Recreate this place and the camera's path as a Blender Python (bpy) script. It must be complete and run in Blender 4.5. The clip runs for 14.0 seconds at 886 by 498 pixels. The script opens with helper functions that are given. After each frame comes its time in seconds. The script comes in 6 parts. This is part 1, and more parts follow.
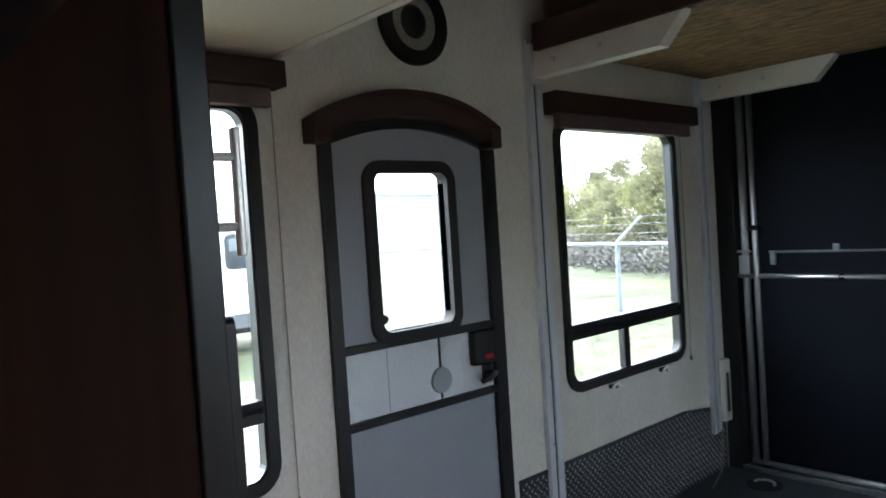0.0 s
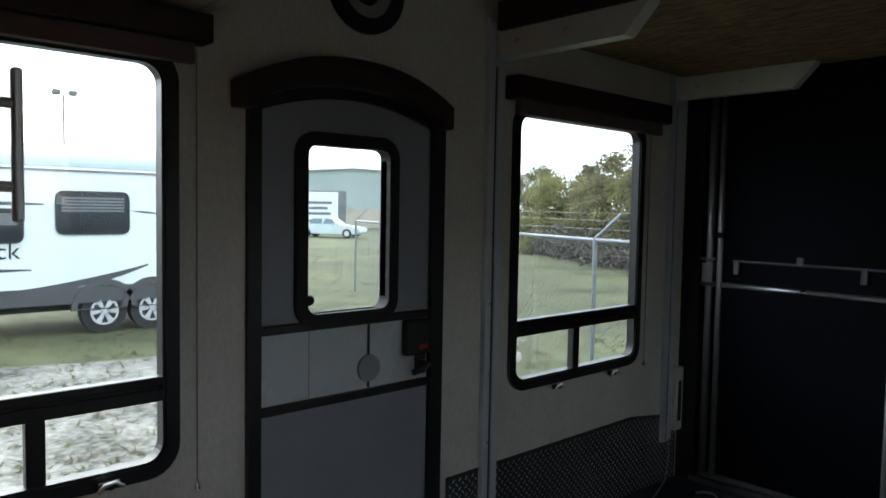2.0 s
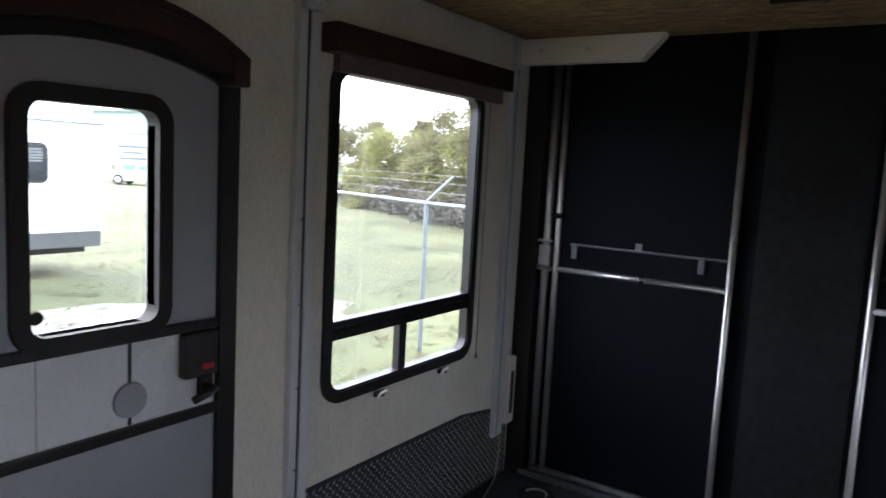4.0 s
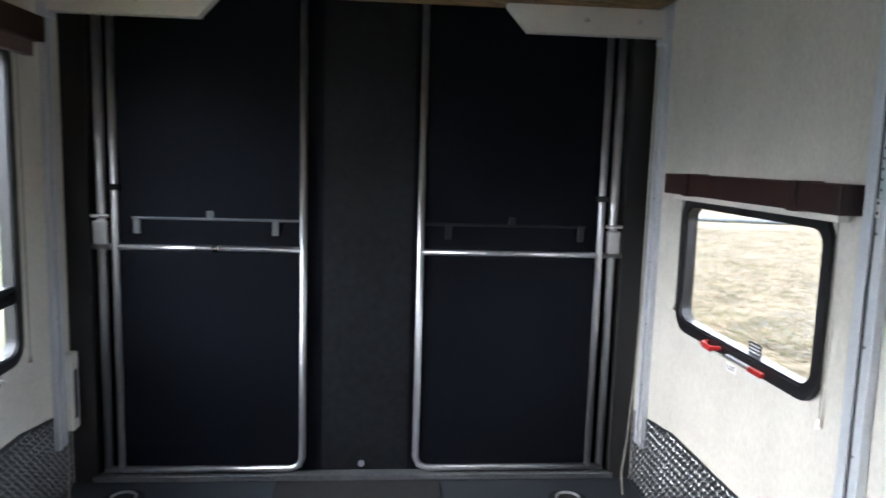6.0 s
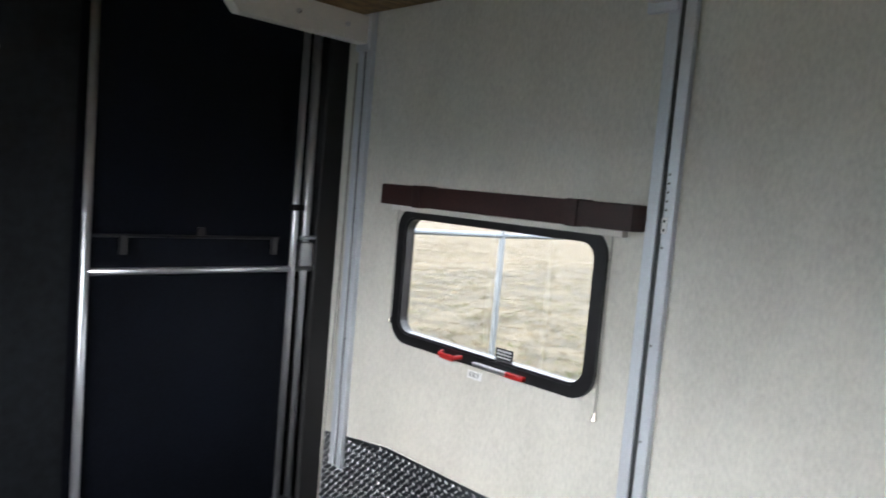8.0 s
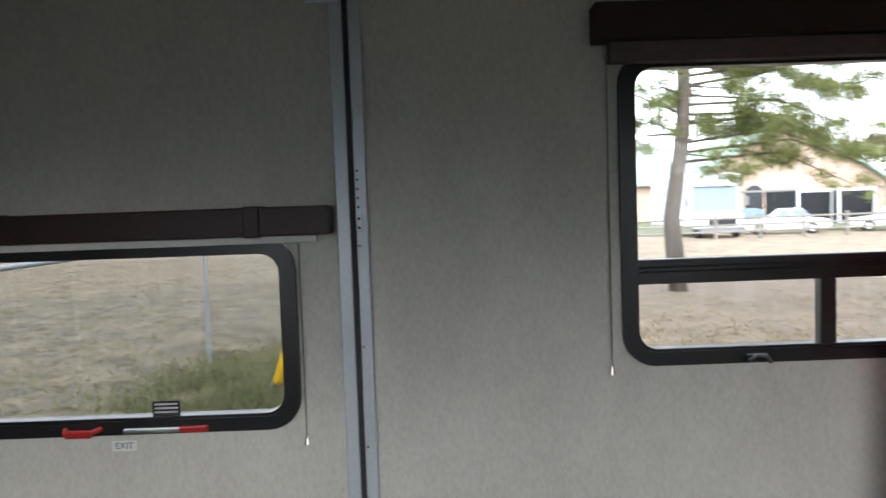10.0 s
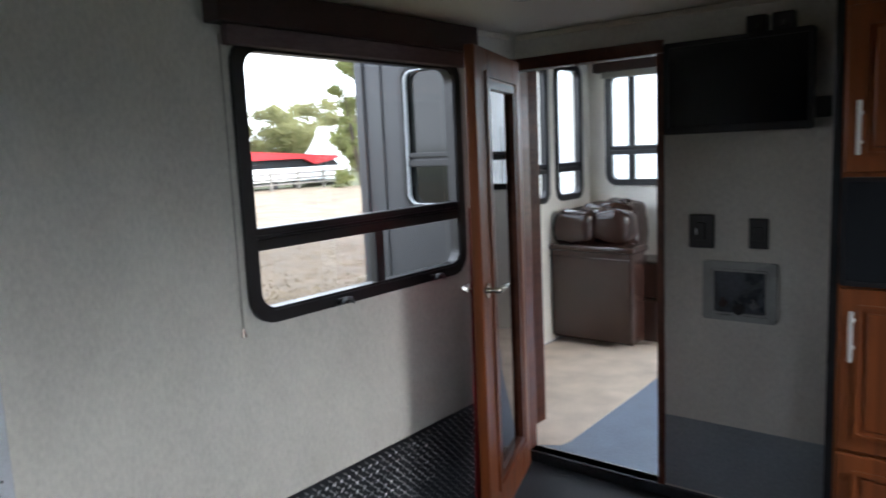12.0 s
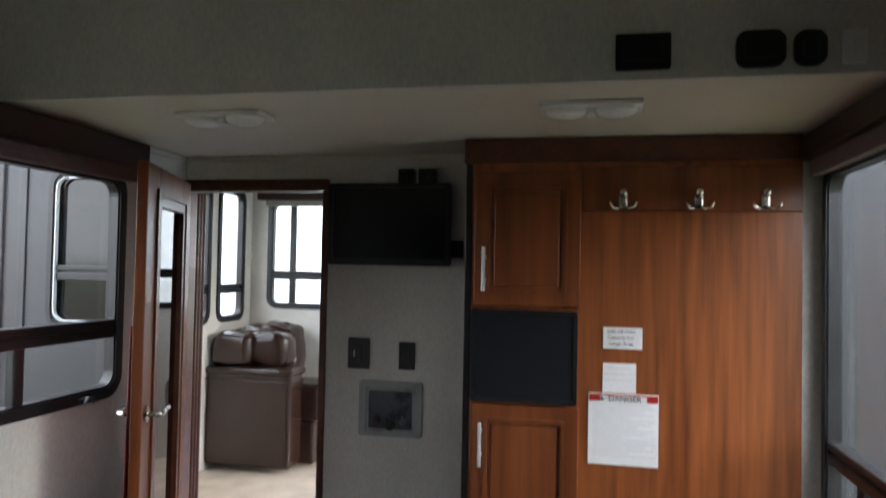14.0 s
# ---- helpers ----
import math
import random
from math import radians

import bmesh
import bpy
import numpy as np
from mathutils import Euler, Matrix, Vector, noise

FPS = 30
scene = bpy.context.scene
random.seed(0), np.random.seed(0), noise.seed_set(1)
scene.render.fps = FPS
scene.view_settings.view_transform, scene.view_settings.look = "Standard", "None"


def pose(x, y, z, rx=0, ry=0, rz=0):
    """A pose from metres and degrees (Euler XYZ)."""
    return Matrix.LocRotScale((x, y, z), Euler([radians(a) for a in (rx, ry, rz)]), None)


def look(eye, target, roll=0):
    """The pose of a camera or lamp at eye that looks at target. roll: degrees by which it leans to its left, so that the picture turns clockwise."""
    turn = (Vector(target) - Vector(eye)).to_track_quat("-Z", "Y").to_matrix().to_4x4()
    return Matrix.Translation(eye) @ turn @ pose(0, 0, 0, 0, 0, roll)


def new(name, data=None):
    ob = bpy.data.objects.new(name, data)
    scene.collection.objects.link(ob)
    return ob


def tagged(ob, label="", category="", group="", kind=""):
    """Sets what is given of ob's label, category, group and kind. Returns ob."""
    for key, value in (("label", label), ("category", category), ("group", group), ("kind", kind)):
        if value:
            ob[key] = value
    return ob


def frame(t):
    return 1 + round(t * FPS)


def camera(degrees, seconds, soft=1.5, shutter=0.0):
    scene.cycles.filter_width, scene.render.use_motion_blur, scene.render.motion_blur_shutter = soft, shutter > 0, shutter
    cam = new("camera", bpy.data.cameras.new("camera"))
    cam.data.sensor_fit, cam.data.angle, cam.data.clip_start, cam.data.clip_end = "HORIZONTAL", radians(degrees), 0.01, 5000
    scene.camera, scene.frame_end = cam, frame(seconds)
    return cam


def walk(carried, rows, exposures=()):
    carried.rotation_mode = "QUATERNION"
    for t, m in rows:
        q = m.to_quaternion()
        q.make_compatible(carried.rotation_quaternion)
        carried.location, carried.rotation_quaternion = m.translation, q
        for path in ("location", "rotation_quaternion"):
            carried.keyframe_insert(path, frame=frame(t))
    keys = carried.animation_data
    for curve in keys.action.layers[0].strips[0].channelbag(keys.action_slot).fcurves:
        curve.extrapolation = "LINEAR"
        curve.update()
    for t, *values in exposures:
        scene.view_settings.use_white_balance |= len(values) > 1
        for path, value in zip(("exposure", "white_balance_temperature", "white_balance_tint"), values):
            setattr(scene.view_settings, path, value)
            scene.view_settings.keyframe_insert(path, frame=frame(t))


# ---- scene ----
cam = camera(63.4, 14.0, soft=1.6, shutter=0.35)

PATH = [
    (0, (0.649, -0.213, 1.401), (-0.838, 1.123, 1.34), -3.7),
    (0.5, (0.684, -0.121, 1.402), (-0.893, 1.109, 1.402), -3.5),
    (1, (0.695, -0.064, 1.426), (-0.826, 1.235, 1.403), 0.3),
    (1.5, (0.697, -0.027, 1.405), (-0.744, 1.358, 1.312), 1.4),
    (2, (0.672, 0.004, 1.403), (-0.796, 1.358, 1.29), 1.0),
    (2.2, (0.656, 0.038, 1.426), (-0.781, 1.415, 1.232), 1.8),
    (4.3, (0.282, 0.42, 1.496), (-0.666, 2.165, 1.262), 3.2),
    (4.5, (0.212, 0.409, 1.489), (-0.587, 2.226, 1.244), 3.4),
    (5, (0.152, 0.37, 1.476), (-0.216, 2.32, 1.224), 0.5),
    (5.5, (0.133, 0.361, 1.456), (0.02, 2.344, 1.219), 1.2),
    (6, (0.074, 0.388, 1.459), (0.245, 2.364, 1.203), 1.7),
    (6.5, (0.028, 0.55, 1.441), (0.494, 2.477, 1.172), 2.2),
    (7, (-0.125, 0.719, 1.438), (0.581, 2.58, 1.231), 2.0),
    (7.5, (-0.401, 0.841, 1.454), (0.692, 2.499, 1.218), -1.4),
    (7.7, (-0.479, 0.891, 1.439), (0.736, 2.464, 1.219), 1.6),
    (9.8, (-0.693, 1.643, 1.38), (1.301, 1.772, 1.295), -2.6),
    (10, (-0.678, 1.742, 1.401), (1.319, 1.73, 1.288), -2.0),
    (10.5, (-0.679, 2.003, 1.424), (1.213, 1.386, 1.225), -3.6),
    (11, (-0.667, 2.22, 1.431), (1.035, 1.197, 1.194), -1.6),
    (11.5, (-0.558, 2.37, 1.421), (0.949, 1.077, 1.183), -4.1),
    (12, (-0.498, 2.49, 1.448), (0.748, 0.95, 1.175), -2.6),
    (12.3, (-0.493, 2.568, 1.46), (0.535, 0.876, 1.173), -2.7),
    (12.5, (-0.497, 2.602, 1.465), (0.379, 0.827, 1.181), -3.3),
    (13, (-0.493, 2.619, 1.461), (0.093, 0.729, 1.166), -1.3),
    (13.5, (-0.502, 2.629, 1.457), (-0.06, 0.69, 1.245), 0.1),
    (14, (-0.504, 2.625, 1.453), (-0.098, 0.667, 1.51), 1.1),
]

EXPOSURES = [(0.0, 1.7, 5800, 7), (0.3, 1.2, 5850, 6), (0.7, 0.05, 6000, 5), (1.0, -0.5, 6000, 6), (1.5, -0.35, 6000, 6), (2.2, -0.15, 6000, 6), (3.3, 0.5, 6050, 10),
             (4.3, 1.35, 6150, 16), (5.5, 1.8, 6050, 14), (6.0, 2.2, 6050, 13), (7.0, 2.25, 6150, 12), (7.5, 2.05, 6150, 12), (8.6, 1.35, 6150, 12), (9.8, 0.64, 6200, 12), (10.5, 0.34, 6150, 12),
             (11.0, 0.45, 6050, 13), (12.0, 0.75, 6000, 13), (12.5, 0.82, 6000, 13), (13.2, 1.25, 6150, 13), (14.0, 1.1, 6300, 13)]
walk(cam, [(t, look(eye, target, roll)) for t, eye, target, roll in PATH], EXPOSURES)

# ---- world and sun: bright overcast day ----
world = bpy.data.worlds.new("world")
scene.world = world
world.use_nodes = True
wn = world.node_tree
sky = wn.nodes.new("ShaderNodeTexSky")
sky.sky_type = "NISHITA"
sky.sun_disc = False
sky.sun_elevation = radians(33)
sky.sun_rotation = radians(-93)
sky.air_density, sky.dust_density, sky.ozone_density = 1.0, 5.0, 1.0
back = wn.nodes["Background"]
haze = wn.nodes.new("ShaderNodeMixRGB")
haze.inputs[0].default_value = 0.75
haze.inputs[2].default_value = (14.0, 14.6, 15.4, 1)
wn.links.new(sky.outputs[0], haze.inputs[1])
wn.links.new(haze.outputs[0], back.inputs[0])
back.inputs[1].default_value = 0.30
sun = new("sun", bpy.data.lights.new("sun", "SUN"))
sun.data.energy, sun.data.angle, sun.data.color = 3.2, radians(55), (1.0, 0.97, 0.92)
sun.matrix_world = look((-10, -0.5, 6.5), (0, 0, 0))

# ---- materials ----


def material(name, color, rough=0.6, metal=0.0, vary=0.12, scale=6.0, fine=60.0, bump=0.1, stretch=(1, 1, 1), tint=None, spec=0.5, coat=0.0):
    """Two scales of colour variation (stains and grain) and a fine relief."""
    m = bpy.data.materials.new(name)
    m.use_nodes = True
    n, l = m.node_tree.nodes, m.node_tree.links
    b = n["Principled BSDF"]
    b.inputs["Roughness"].default_value = rough
    b.inputs["Metallic"].default_value = metal
    b.inputs["Specular IOR Level"].default_value = spec
    b.inputs["Coat Weight"].default_value = coat
    co = n.new("ShaderNodeTexCoord")
    mp = n.new("ShaderNodeMapping")
    mp.inputs["Scale"].default_value = stretch
    l.new(co.outputs["Object"], mp.inputs[0])
    big, small = n.new("ShaderNodeTexNoise"), n.new("ShaderNodeTexNoise")
    big.inputs["Scale"].default_value, big.inputs["Detail"].default_value = scale, 4
    small.inputs["Scale"].default_value, small.inputs["Detail"].default_value = fine, 3
    l.new(mp.outputs[0], big.inputs[0])
    l.new(mp.outputs[0], small.inputs[0])
    mix = n.new("ShaderNodeMath")
    mix.operation = "MULTIPLY_ADD"
    l.new(small.outputs[0], mix.inputs[0])
    mix.inputs[1].default_value = 0.5
    half = n.new("ShaderNodeMath")
    half.operation = "MULTIPLY"
    half.inputs[1].default_value = 0.5
    l.new(big.outputs[0], half.inputs[0])
    l.new(half.outputs[0], mix.inputs[2])
    ramp = n.new("ShaderNodeValToRGB")
    lo = tuple(max(0.0, c * (1 - 2 * vary)) for c in color)
    hi = tint or tuple(min(1.0, c * (1 + 1.6 * vary)) for c in color)
    ramp.color_ramp.elements[0].position, ramp.color_ramp.elements[0].color = 0.3, (*lo, 1)
    ramp.color_ramp.elements[1].position, ramp.color_ramp.elements[1].color = 0.7, (*hi, 1)
    l.new(mix.outputs[0], ramp.inputs[0])
    l.new(ramp.outputs[0], b.inputs["Base Color"])
    ro = n.new("ShaderNodeMapRange")
    ro.inputs[3].default_value, ro.inputs[4].default_value = max(0.02, rough - 0.12), min(1, rough + 0.12)
    l.new(big.outputs[0], ro.inputs[0])
    l.new(ro.outputs[0], b.inputs["Roughness"])
    if bump:
        bp = n.new("ShaderNodeBump")
        bp.inputs["Strength"].default_value, bp.inputs["Distance"].default_value = bump, 0.003
        l.new(mix.outputs[0], bp.inputs["Height"])
        l.new(bp.outputs[0], b.inputs["Normal"])
    return m


def wood(name, dark, light, rough=0.32, along=2, grain=14.0):
    """Stained wood with long figure along one axis."""
    st = [1.0, 1.0, 1.0]
    st[along] = 0.05
    return material(name, dark, rough, vary=0.2, scale=grain, fine=grain * 5, bump=0.03, stretch=tuple(st), tint=light, coat=0.15)


def glass_mat(name, color=(1, 1, 1), dark=0.0):
    """Thin window glass: mostly clear, with a gloss."""
    m = bpy.data.materials.new(name)
    m.use_nodes = True
    n, l = m.node_tree.nodes, m.node_tree.links
    n.remove(n["Principled BSDF"])
    tr, gl, mx, fr, pw = (n.new(k) for k in ("ShaderNodeBsdfTransparent", "ShaderNodeBsdfGlossy", "ShaderNodeMixShader", "ShaderNodeLayerWeight", "ShaderNodeMapRange"))
    tr.inputs[0].default_value = (*color, 1)
    gl.inputs["Roughness"].default_value = 0.02
    fr.inputs[0].default_value = 0.2
    pw.inputs[3].default_value, pw.inputs[4].default_value = 0.025 + dark, 0.28 + dark
    l.new(fr.outputs[1], pw.inputs[0])
    l.new(pw.outputs[0], mx.inputs[0])
    l.new(tr.outputs[0], mx.inputs[1])
    l.new(gl.outputs[0], mx.inputs[2])
    l.new(mx.outputs[0], n["Material Output"].inputs[0])
    return m


M_WALL = material("linen_wallpaper", (0.66, 0.645, 0.59), 0.75, vary=0.085, scale=4.0, fine=110, bump=0.25, stretch=(1, 1, 0.55))
M_LIVW = material("cream_wallpaper", (0.80, 0.77, 0.70), 0.75, vary=0.05, scale=4.0, fine=110, bump=0.15)
M_CEIL = material("ceiling_vinyl", (0.67, 0.62, 0.53), 0.6, vary=0.04, scale=2, fine=90, bump=0.1)
M_FLOOR = material("garage_vinyl", (0.030, 0.036, 0.045), 0.5, vary=0.25, scale=3.5, fine=160, bump=0.15)
M_LINO = material("blue_grey_vinyl", (0.23, 0.29, 0.385), 0.4, vary=0.12, scale=5, fine=80, bump=0.08)
M_CARPET = material("beige_carpet", (0.66, 0.57, 0.48), 0.95, vary=0.14, scale=6, fine=260, bump=0.6)
M_RAMP = material("black_ramp_lining", (0.0030, 0.0042, 0.0080), 0.7, vary=0.35, scale=2.2, fine=120, bump=0.2, spec=0.12)
M_BLACK = material("black_frame", (0.012, 0.012, 0.014), 0.35, vary=0.2, scale=12, fine=200, bump=0.05)
M_RUBBER = material("black_rubber", (0.016, 0.016, 0.017), 0.75, vary=0.2, scale=20, fine=200)
M_ALU = material("aluminium", (0.62, 0.63, 0.65), 0.32, 0.9, vary=0.08, scale=9, fine=180, bump=0.08, stretch=(1, 1, 0.1))
M_TRACK = material("white_powder_coat", (0.63, 0.67, 0.72), 0.38, 0.25, vary=0.05, scale=6, fine=120, bump=0.03)
M_WHITE = material("white_plastic", (0.75, 0.74, 0.70), 0.4, vary=0.04, scale=8, fine=100, bump=0.03)
M_PLATE = material("diamond_plate", (0.075, 0.082, 0.092), 0.46, 0.85, vary=0.15, scale=5, fine=90, bump=0.1)
M_LOZ = material("worn_lozenge", (0.48, 0.49, 0.51), 0.36, 0.9, vary=0.2, scale=7, fine=90, bump=0.05)
M_WOOD = wood("cherry_wood", (0.115, 0.029, 0.009), (0.27, 0.078, 0.022), 0.36, grain=5.5)
M_WOOD.node_tree.nodes["Principled BSDF"].inputs["Coat Weight"].default_value = 0.05
M_WOODP = wood("cherry_panel", (0.155, 0.040, 0.011), (0.43, 0.128, 0.034), 0.38, grain=7)
M_WOODH = wood("cherry_wood_level", (0.07, 0.018, 0.009), (0.13, 0.038, 0.018), 0.35, along=1)
# Cherry darkened: shade is put into the colour, gloss kept low.
M_WOODD = wood("darkened_wood", (0.026, 0.010, 0.006), (0.048, 0.018, 0.010), 0.75, grain=5)
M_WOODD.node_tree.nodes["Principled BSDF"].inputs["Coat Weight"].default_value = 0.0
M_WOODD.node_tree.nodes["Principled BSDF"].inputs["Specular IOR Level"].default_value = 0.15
M_VAL = material("burgundy_valance", (0.032, 0.010, 0.009), 0.5, vary=0.25, scale=12, fine=130, bump=0.2)
M_OSB = material("strand_board", (0.20, 0.115, 0.05), 0.7, vary=0.45, scale=14, fine=45, bump=0.5, stretch=(0.5, 1.6, 1), tint=(0.46, 0.30, 0.15))
M_DOORP = material("grey_door_skin", (0.30, 0.32, 0.36), 0.42, vary=0.05, scale=5, fine=160, bump=0.06)
M_DOORW = material("door_mid_panel", (0.62, 0.66, 0.70), 0.25, vary=0.04, scale=5, fine=100, bump=0.02)
M_CHROME = material("brushed_nickel", (0.66, 0.62, 0.55), 0.22, 1.0, vary=0.05, scale=20, fine=200, bump=0.02)
# Opaque stand-in for clear plastic; the blue-grey reflection is its base colour.
M_WELL = material("cover_reflection", (0.050, 0.060, 0.075), 0.3, vary=0.3, scale=12, fine=60, bump=0.02)
# Dark fill for the track slot; the recess shade is in its colour.
M_SLOT = material("shadowed_channel", (0.030, 0.034, 0.038), 0.6, vary=0.2, scale=10, bump=0.05)
M_SATIN = material("satin_nickel", (0.74, 0.73, 0.71), 0.42, 0.55, vary=0.04, scale=20, fine=160, bump=0.02)
M_SILVER = material("silver_wheel_paint", (0.62, 0.64, 0.66), 0.35, 0.3, vary=0.05, scale=8, bump=0.02)
M_LEATHER = material("brown_leather", (0.032, 0.014, 0.010), 0.2, vary=0.06, scale=5, fine=160, bump=0.05)
M_CLOTH = material("speaker_cloth", (0.30, 0.29, 0.26), 0.9, vary=0.1, scale=30, fine=300, bump=0.4)
M_PAPER = material("paper", (0.80, 0.80, 0.80), 0.7, vary=0.03, scale=10, fine=80, bump=0)
M_INK = material("grey_print", (0.68, 0.69, 0.70), 0.7, vary=0.05, bump=0)
M_INKD = material("dark_print", (0.08, 0.08, 0.09), 0.7, vary=0.05, bump=0)
M_RED = material("red_plastic", (0.42, 0.015, 0.014), 0.4, vary=0.1, bump=0)
M_REDC = material("red_curtain", (0.19, 0.008, 0.011), 0.85, vary=0.25, scale=15, fine=200)
M_SCREEN = material("dark_screen", (0.006, 0.007, 0.010), 0.18, vary=0.1, bump=0)
M_MWAVE = material("dark_blue_panel", (0.005, 0.007, 0.010), 0.6, vary=0.02, scale=1.5, bump=0.02, spec=0.3)
M_LENS = material("frosted_lens", (0.90, 0.90, 0.88), 0.14, vary=0.05, scale=30, fine=120, bump=0.3)
M_MAUVE = material("mauve_blind", (0.15, 0.11, 0.115), 0.85, vary=0.15, scale=20, fine=150, bump=0.2, stretch=(1, 1, 4))
M_STRIP = material("scuffed_lining", (0.0050, 0.0062, 0.0080), 0.6, vary=0.4, scale=3.2, fine=30, bump=0.2, spec=0.25, tint=(0.011, 0.0135, 0.017))
M_DULL = material("dull_steel", (0.16, 0.17, 0.18), 0.5, 0.6, vary=0.15, scale=12, bump=0.05)
M_RVG0 = material("grey_plastic", (0.33, 0.34, 0.33), 0.3, vary=0.08, scale=10, bump=0.02)
M_GLASS = glass_mat("window_glass", (0.93, 0.95, 0.95))
M_GLASSC = glass_mat("clear_side_glass", (0.93, 0.94, 0.93), -0.012)
M_GLASST = glass_mat("tinted_window_glass", (0.72, 0.72, 0.71), -0.017)
M_TINT = material("door_mirror", (0.085, 0.064, 0.056), 0.05, 1.0, vary=0.02, scale=3, bump=0)
M_TINT.node_tree.nodes["Principled BSDF"].inputs["Roughness"].default_value = 0.03
for lk in [k for k in M_TINT.node_tree.links if k.to_socket.name == "Roughness"]:
    M_TINT.node_tree.links.remove(lk)

# ---- building helpers ----


def mesh_of(name, bm):
    me = bpy.data.meshes.new(name)
    bm.normal_update()
    bm.to_mesh(me)
    bm.free()
    return me


def part(name, bm, mat, parent=None, label="", kind="", smooth=False):
    me = mesh_of(name, bm)
    me.materials.append(mat)
    if smooth:
        me.polygons.foreach_set("use_smooth", [True] * len(me.polygons))
    ob = new(name, me)
    if parent:
        ob.parent = parent
        ob.matrix_parent_inverse = parent.matrix_basis.inverted()
    return tagged(ob, label=label, kind=kind)


def thing(name, label, category, at=(0, 0, 0), group="", kind=""):
    ob = new(name)
    ob.location = at
    ob.empty_display_size = 0.05
    ob.matrix_basis = Matrix.Translation(at)
    return tagged(ob, label, category, group, kind)


def box(x0, x1, y0, y1, z0, z1, bevel=0.0, seg=2, bm=None):
    own = bmesh.new()
    bmesh.ops.create_cube(own, size=1)
    for v in own.verts:
        v.co = Vector(((x0 + x1) / 2 + v.co.x * abs(x1 - x0), (y0 + y1) / 2 + v.co.y * abs(y1 - y0), (z0 + z1) / 2 + v.co.z * abs(z1 - z0)))
    if bevel:
        bmesh.ops.bevel(own, geom=own.edges[:], offset=bevel, segments=seg, profile=0.5, affect="EDGES")
    if bm is None:
        return own
    return merge(bm, own)


def merge(bm, own):
    me = bpy.data.meshes.new("tmp")
    own.to_mesh(me)
    own.free()
    bm.from_mesh(me)
    bpy.data.meshes.remove(me)
    return bm


def rod(p, q, r, seg=12, bm=None, r2=None):
    own = bmesh.new()
    p, q = Vector(p), Vector(q)
    d = q - p
    bmesh.ops.create_cone(own, cap_ends=True, segments=seg, radius1=r, radius2=r if r2 is None else r2, depth=d.length)
    turn = d.to_track_quat("Z", "Y").to_matrix().to_4x4()
    bmesh.ops.transform(own, matrix=Matrix.Translation((p + q) / 2) @ turn, verts=own.verts)
    return own if bm is None else merge(bm, own)


def tube(points, r, seg=10, r2=None):
    """A round bar along a line of points, mitred."""
    bm = bmesh.new()
    pts = [Vector(p) for p in points]
    rings = []
    up = None
    r0, r1 = r, r if r2 is None else r2
    for i, p in enumerate(pts):
        r = r0 + (r1 - r0) * i / (len(pts) - 1)
        d = (pts[min(i + 1, len(pts) - 1)] - pts[max(i - 1, 0)]).normalized()
        if up is None:
            up = d.orthogonal().normalized()
        up = (up - d * up.dot(d)).normalized()
        side = d.cross(up)
        rings.append([bm.verts.new(p + r * (math.cos(a) * up + math.sin(a) * side)) for a in (2 * math.pi * k / seg for k in range(seg))])
    for a, b in zip(rings, rings[1:]):
        for k in range(seg):
            bm.faces.new((a[k], a[(k + 1) % seg], b[(k + 1) % seg], b[k]))
    bm.faces.new(rings[0][::-1])
    bm.faces.new(rings[-1])
    bmesh.ops.recalc_face_normals(bm, faces=bm.faces[:])
    return bm


def rounded(u0, u1, v0, v1, r, n=6):
    out = []
    for cu, cv, a0 in ((u1 - r, v1 - r, 0), (u0 + r, v1 - r, 90), (u0 + r, v0 + r, 180), (u1 - r, v0 + r, 270)):
        for k in range(n + 1):
            a = radians(a0 + 90 * k / n)
            out.append((cu + r * math.cos(a), cv + r * math.sin(a)))
    return out


def place(axis, w, u, v):
    """A point on a wall plane: axis 'x' has u = y, axis 'y' has u = x; v = z."""
    return Vector((w, u, v)) if axis == "x" else Vector((u, w, v))


def ring(axis, w0, w1, outer, inner):
    """A frame between two loops of equal length, from plane w0 to plane w1."""
    bm = bmesh.new()
    loops = [[bm.verts.new(place(axis, w, *p)) for p in lp] for lp in (outer, inner) for w in (w0, w1)]
    o0, o1, i0, i1 = loops
    n = len(outer)
    for k in range(n):
        j = (k + 1) % n
        for a, b in ((o0, o1), (i1, i0), (o1, i1), (i0, o0)):
            bm.faces.new((a[k], a[j], b[j], b[k]))
    bmesh.ops.recalc_face_normals(bm, faces=bm.faces[:])
    return bm


def slab(axis, w0, w1, loop):
    """A flat plate of that outline between two planes."""
    bm = bmesh.new()
    a = [bm.verts.new(place(axis, w0, *p)) for p in loop]
    b = [bm.verts.new(place(axis, w1, *p)) for p in loop]
    bm.faces.new(a)
    bm.faces.new(b[::-1])
    for k in range(len(loop)):
        j = (k + 1) % len(loop)
        bm.faces.new((a[k], a[j], b[j], b[k]))
    bmesh.ops.recalc_face_normals(bm, faces=bm.faces[:])
    return bm


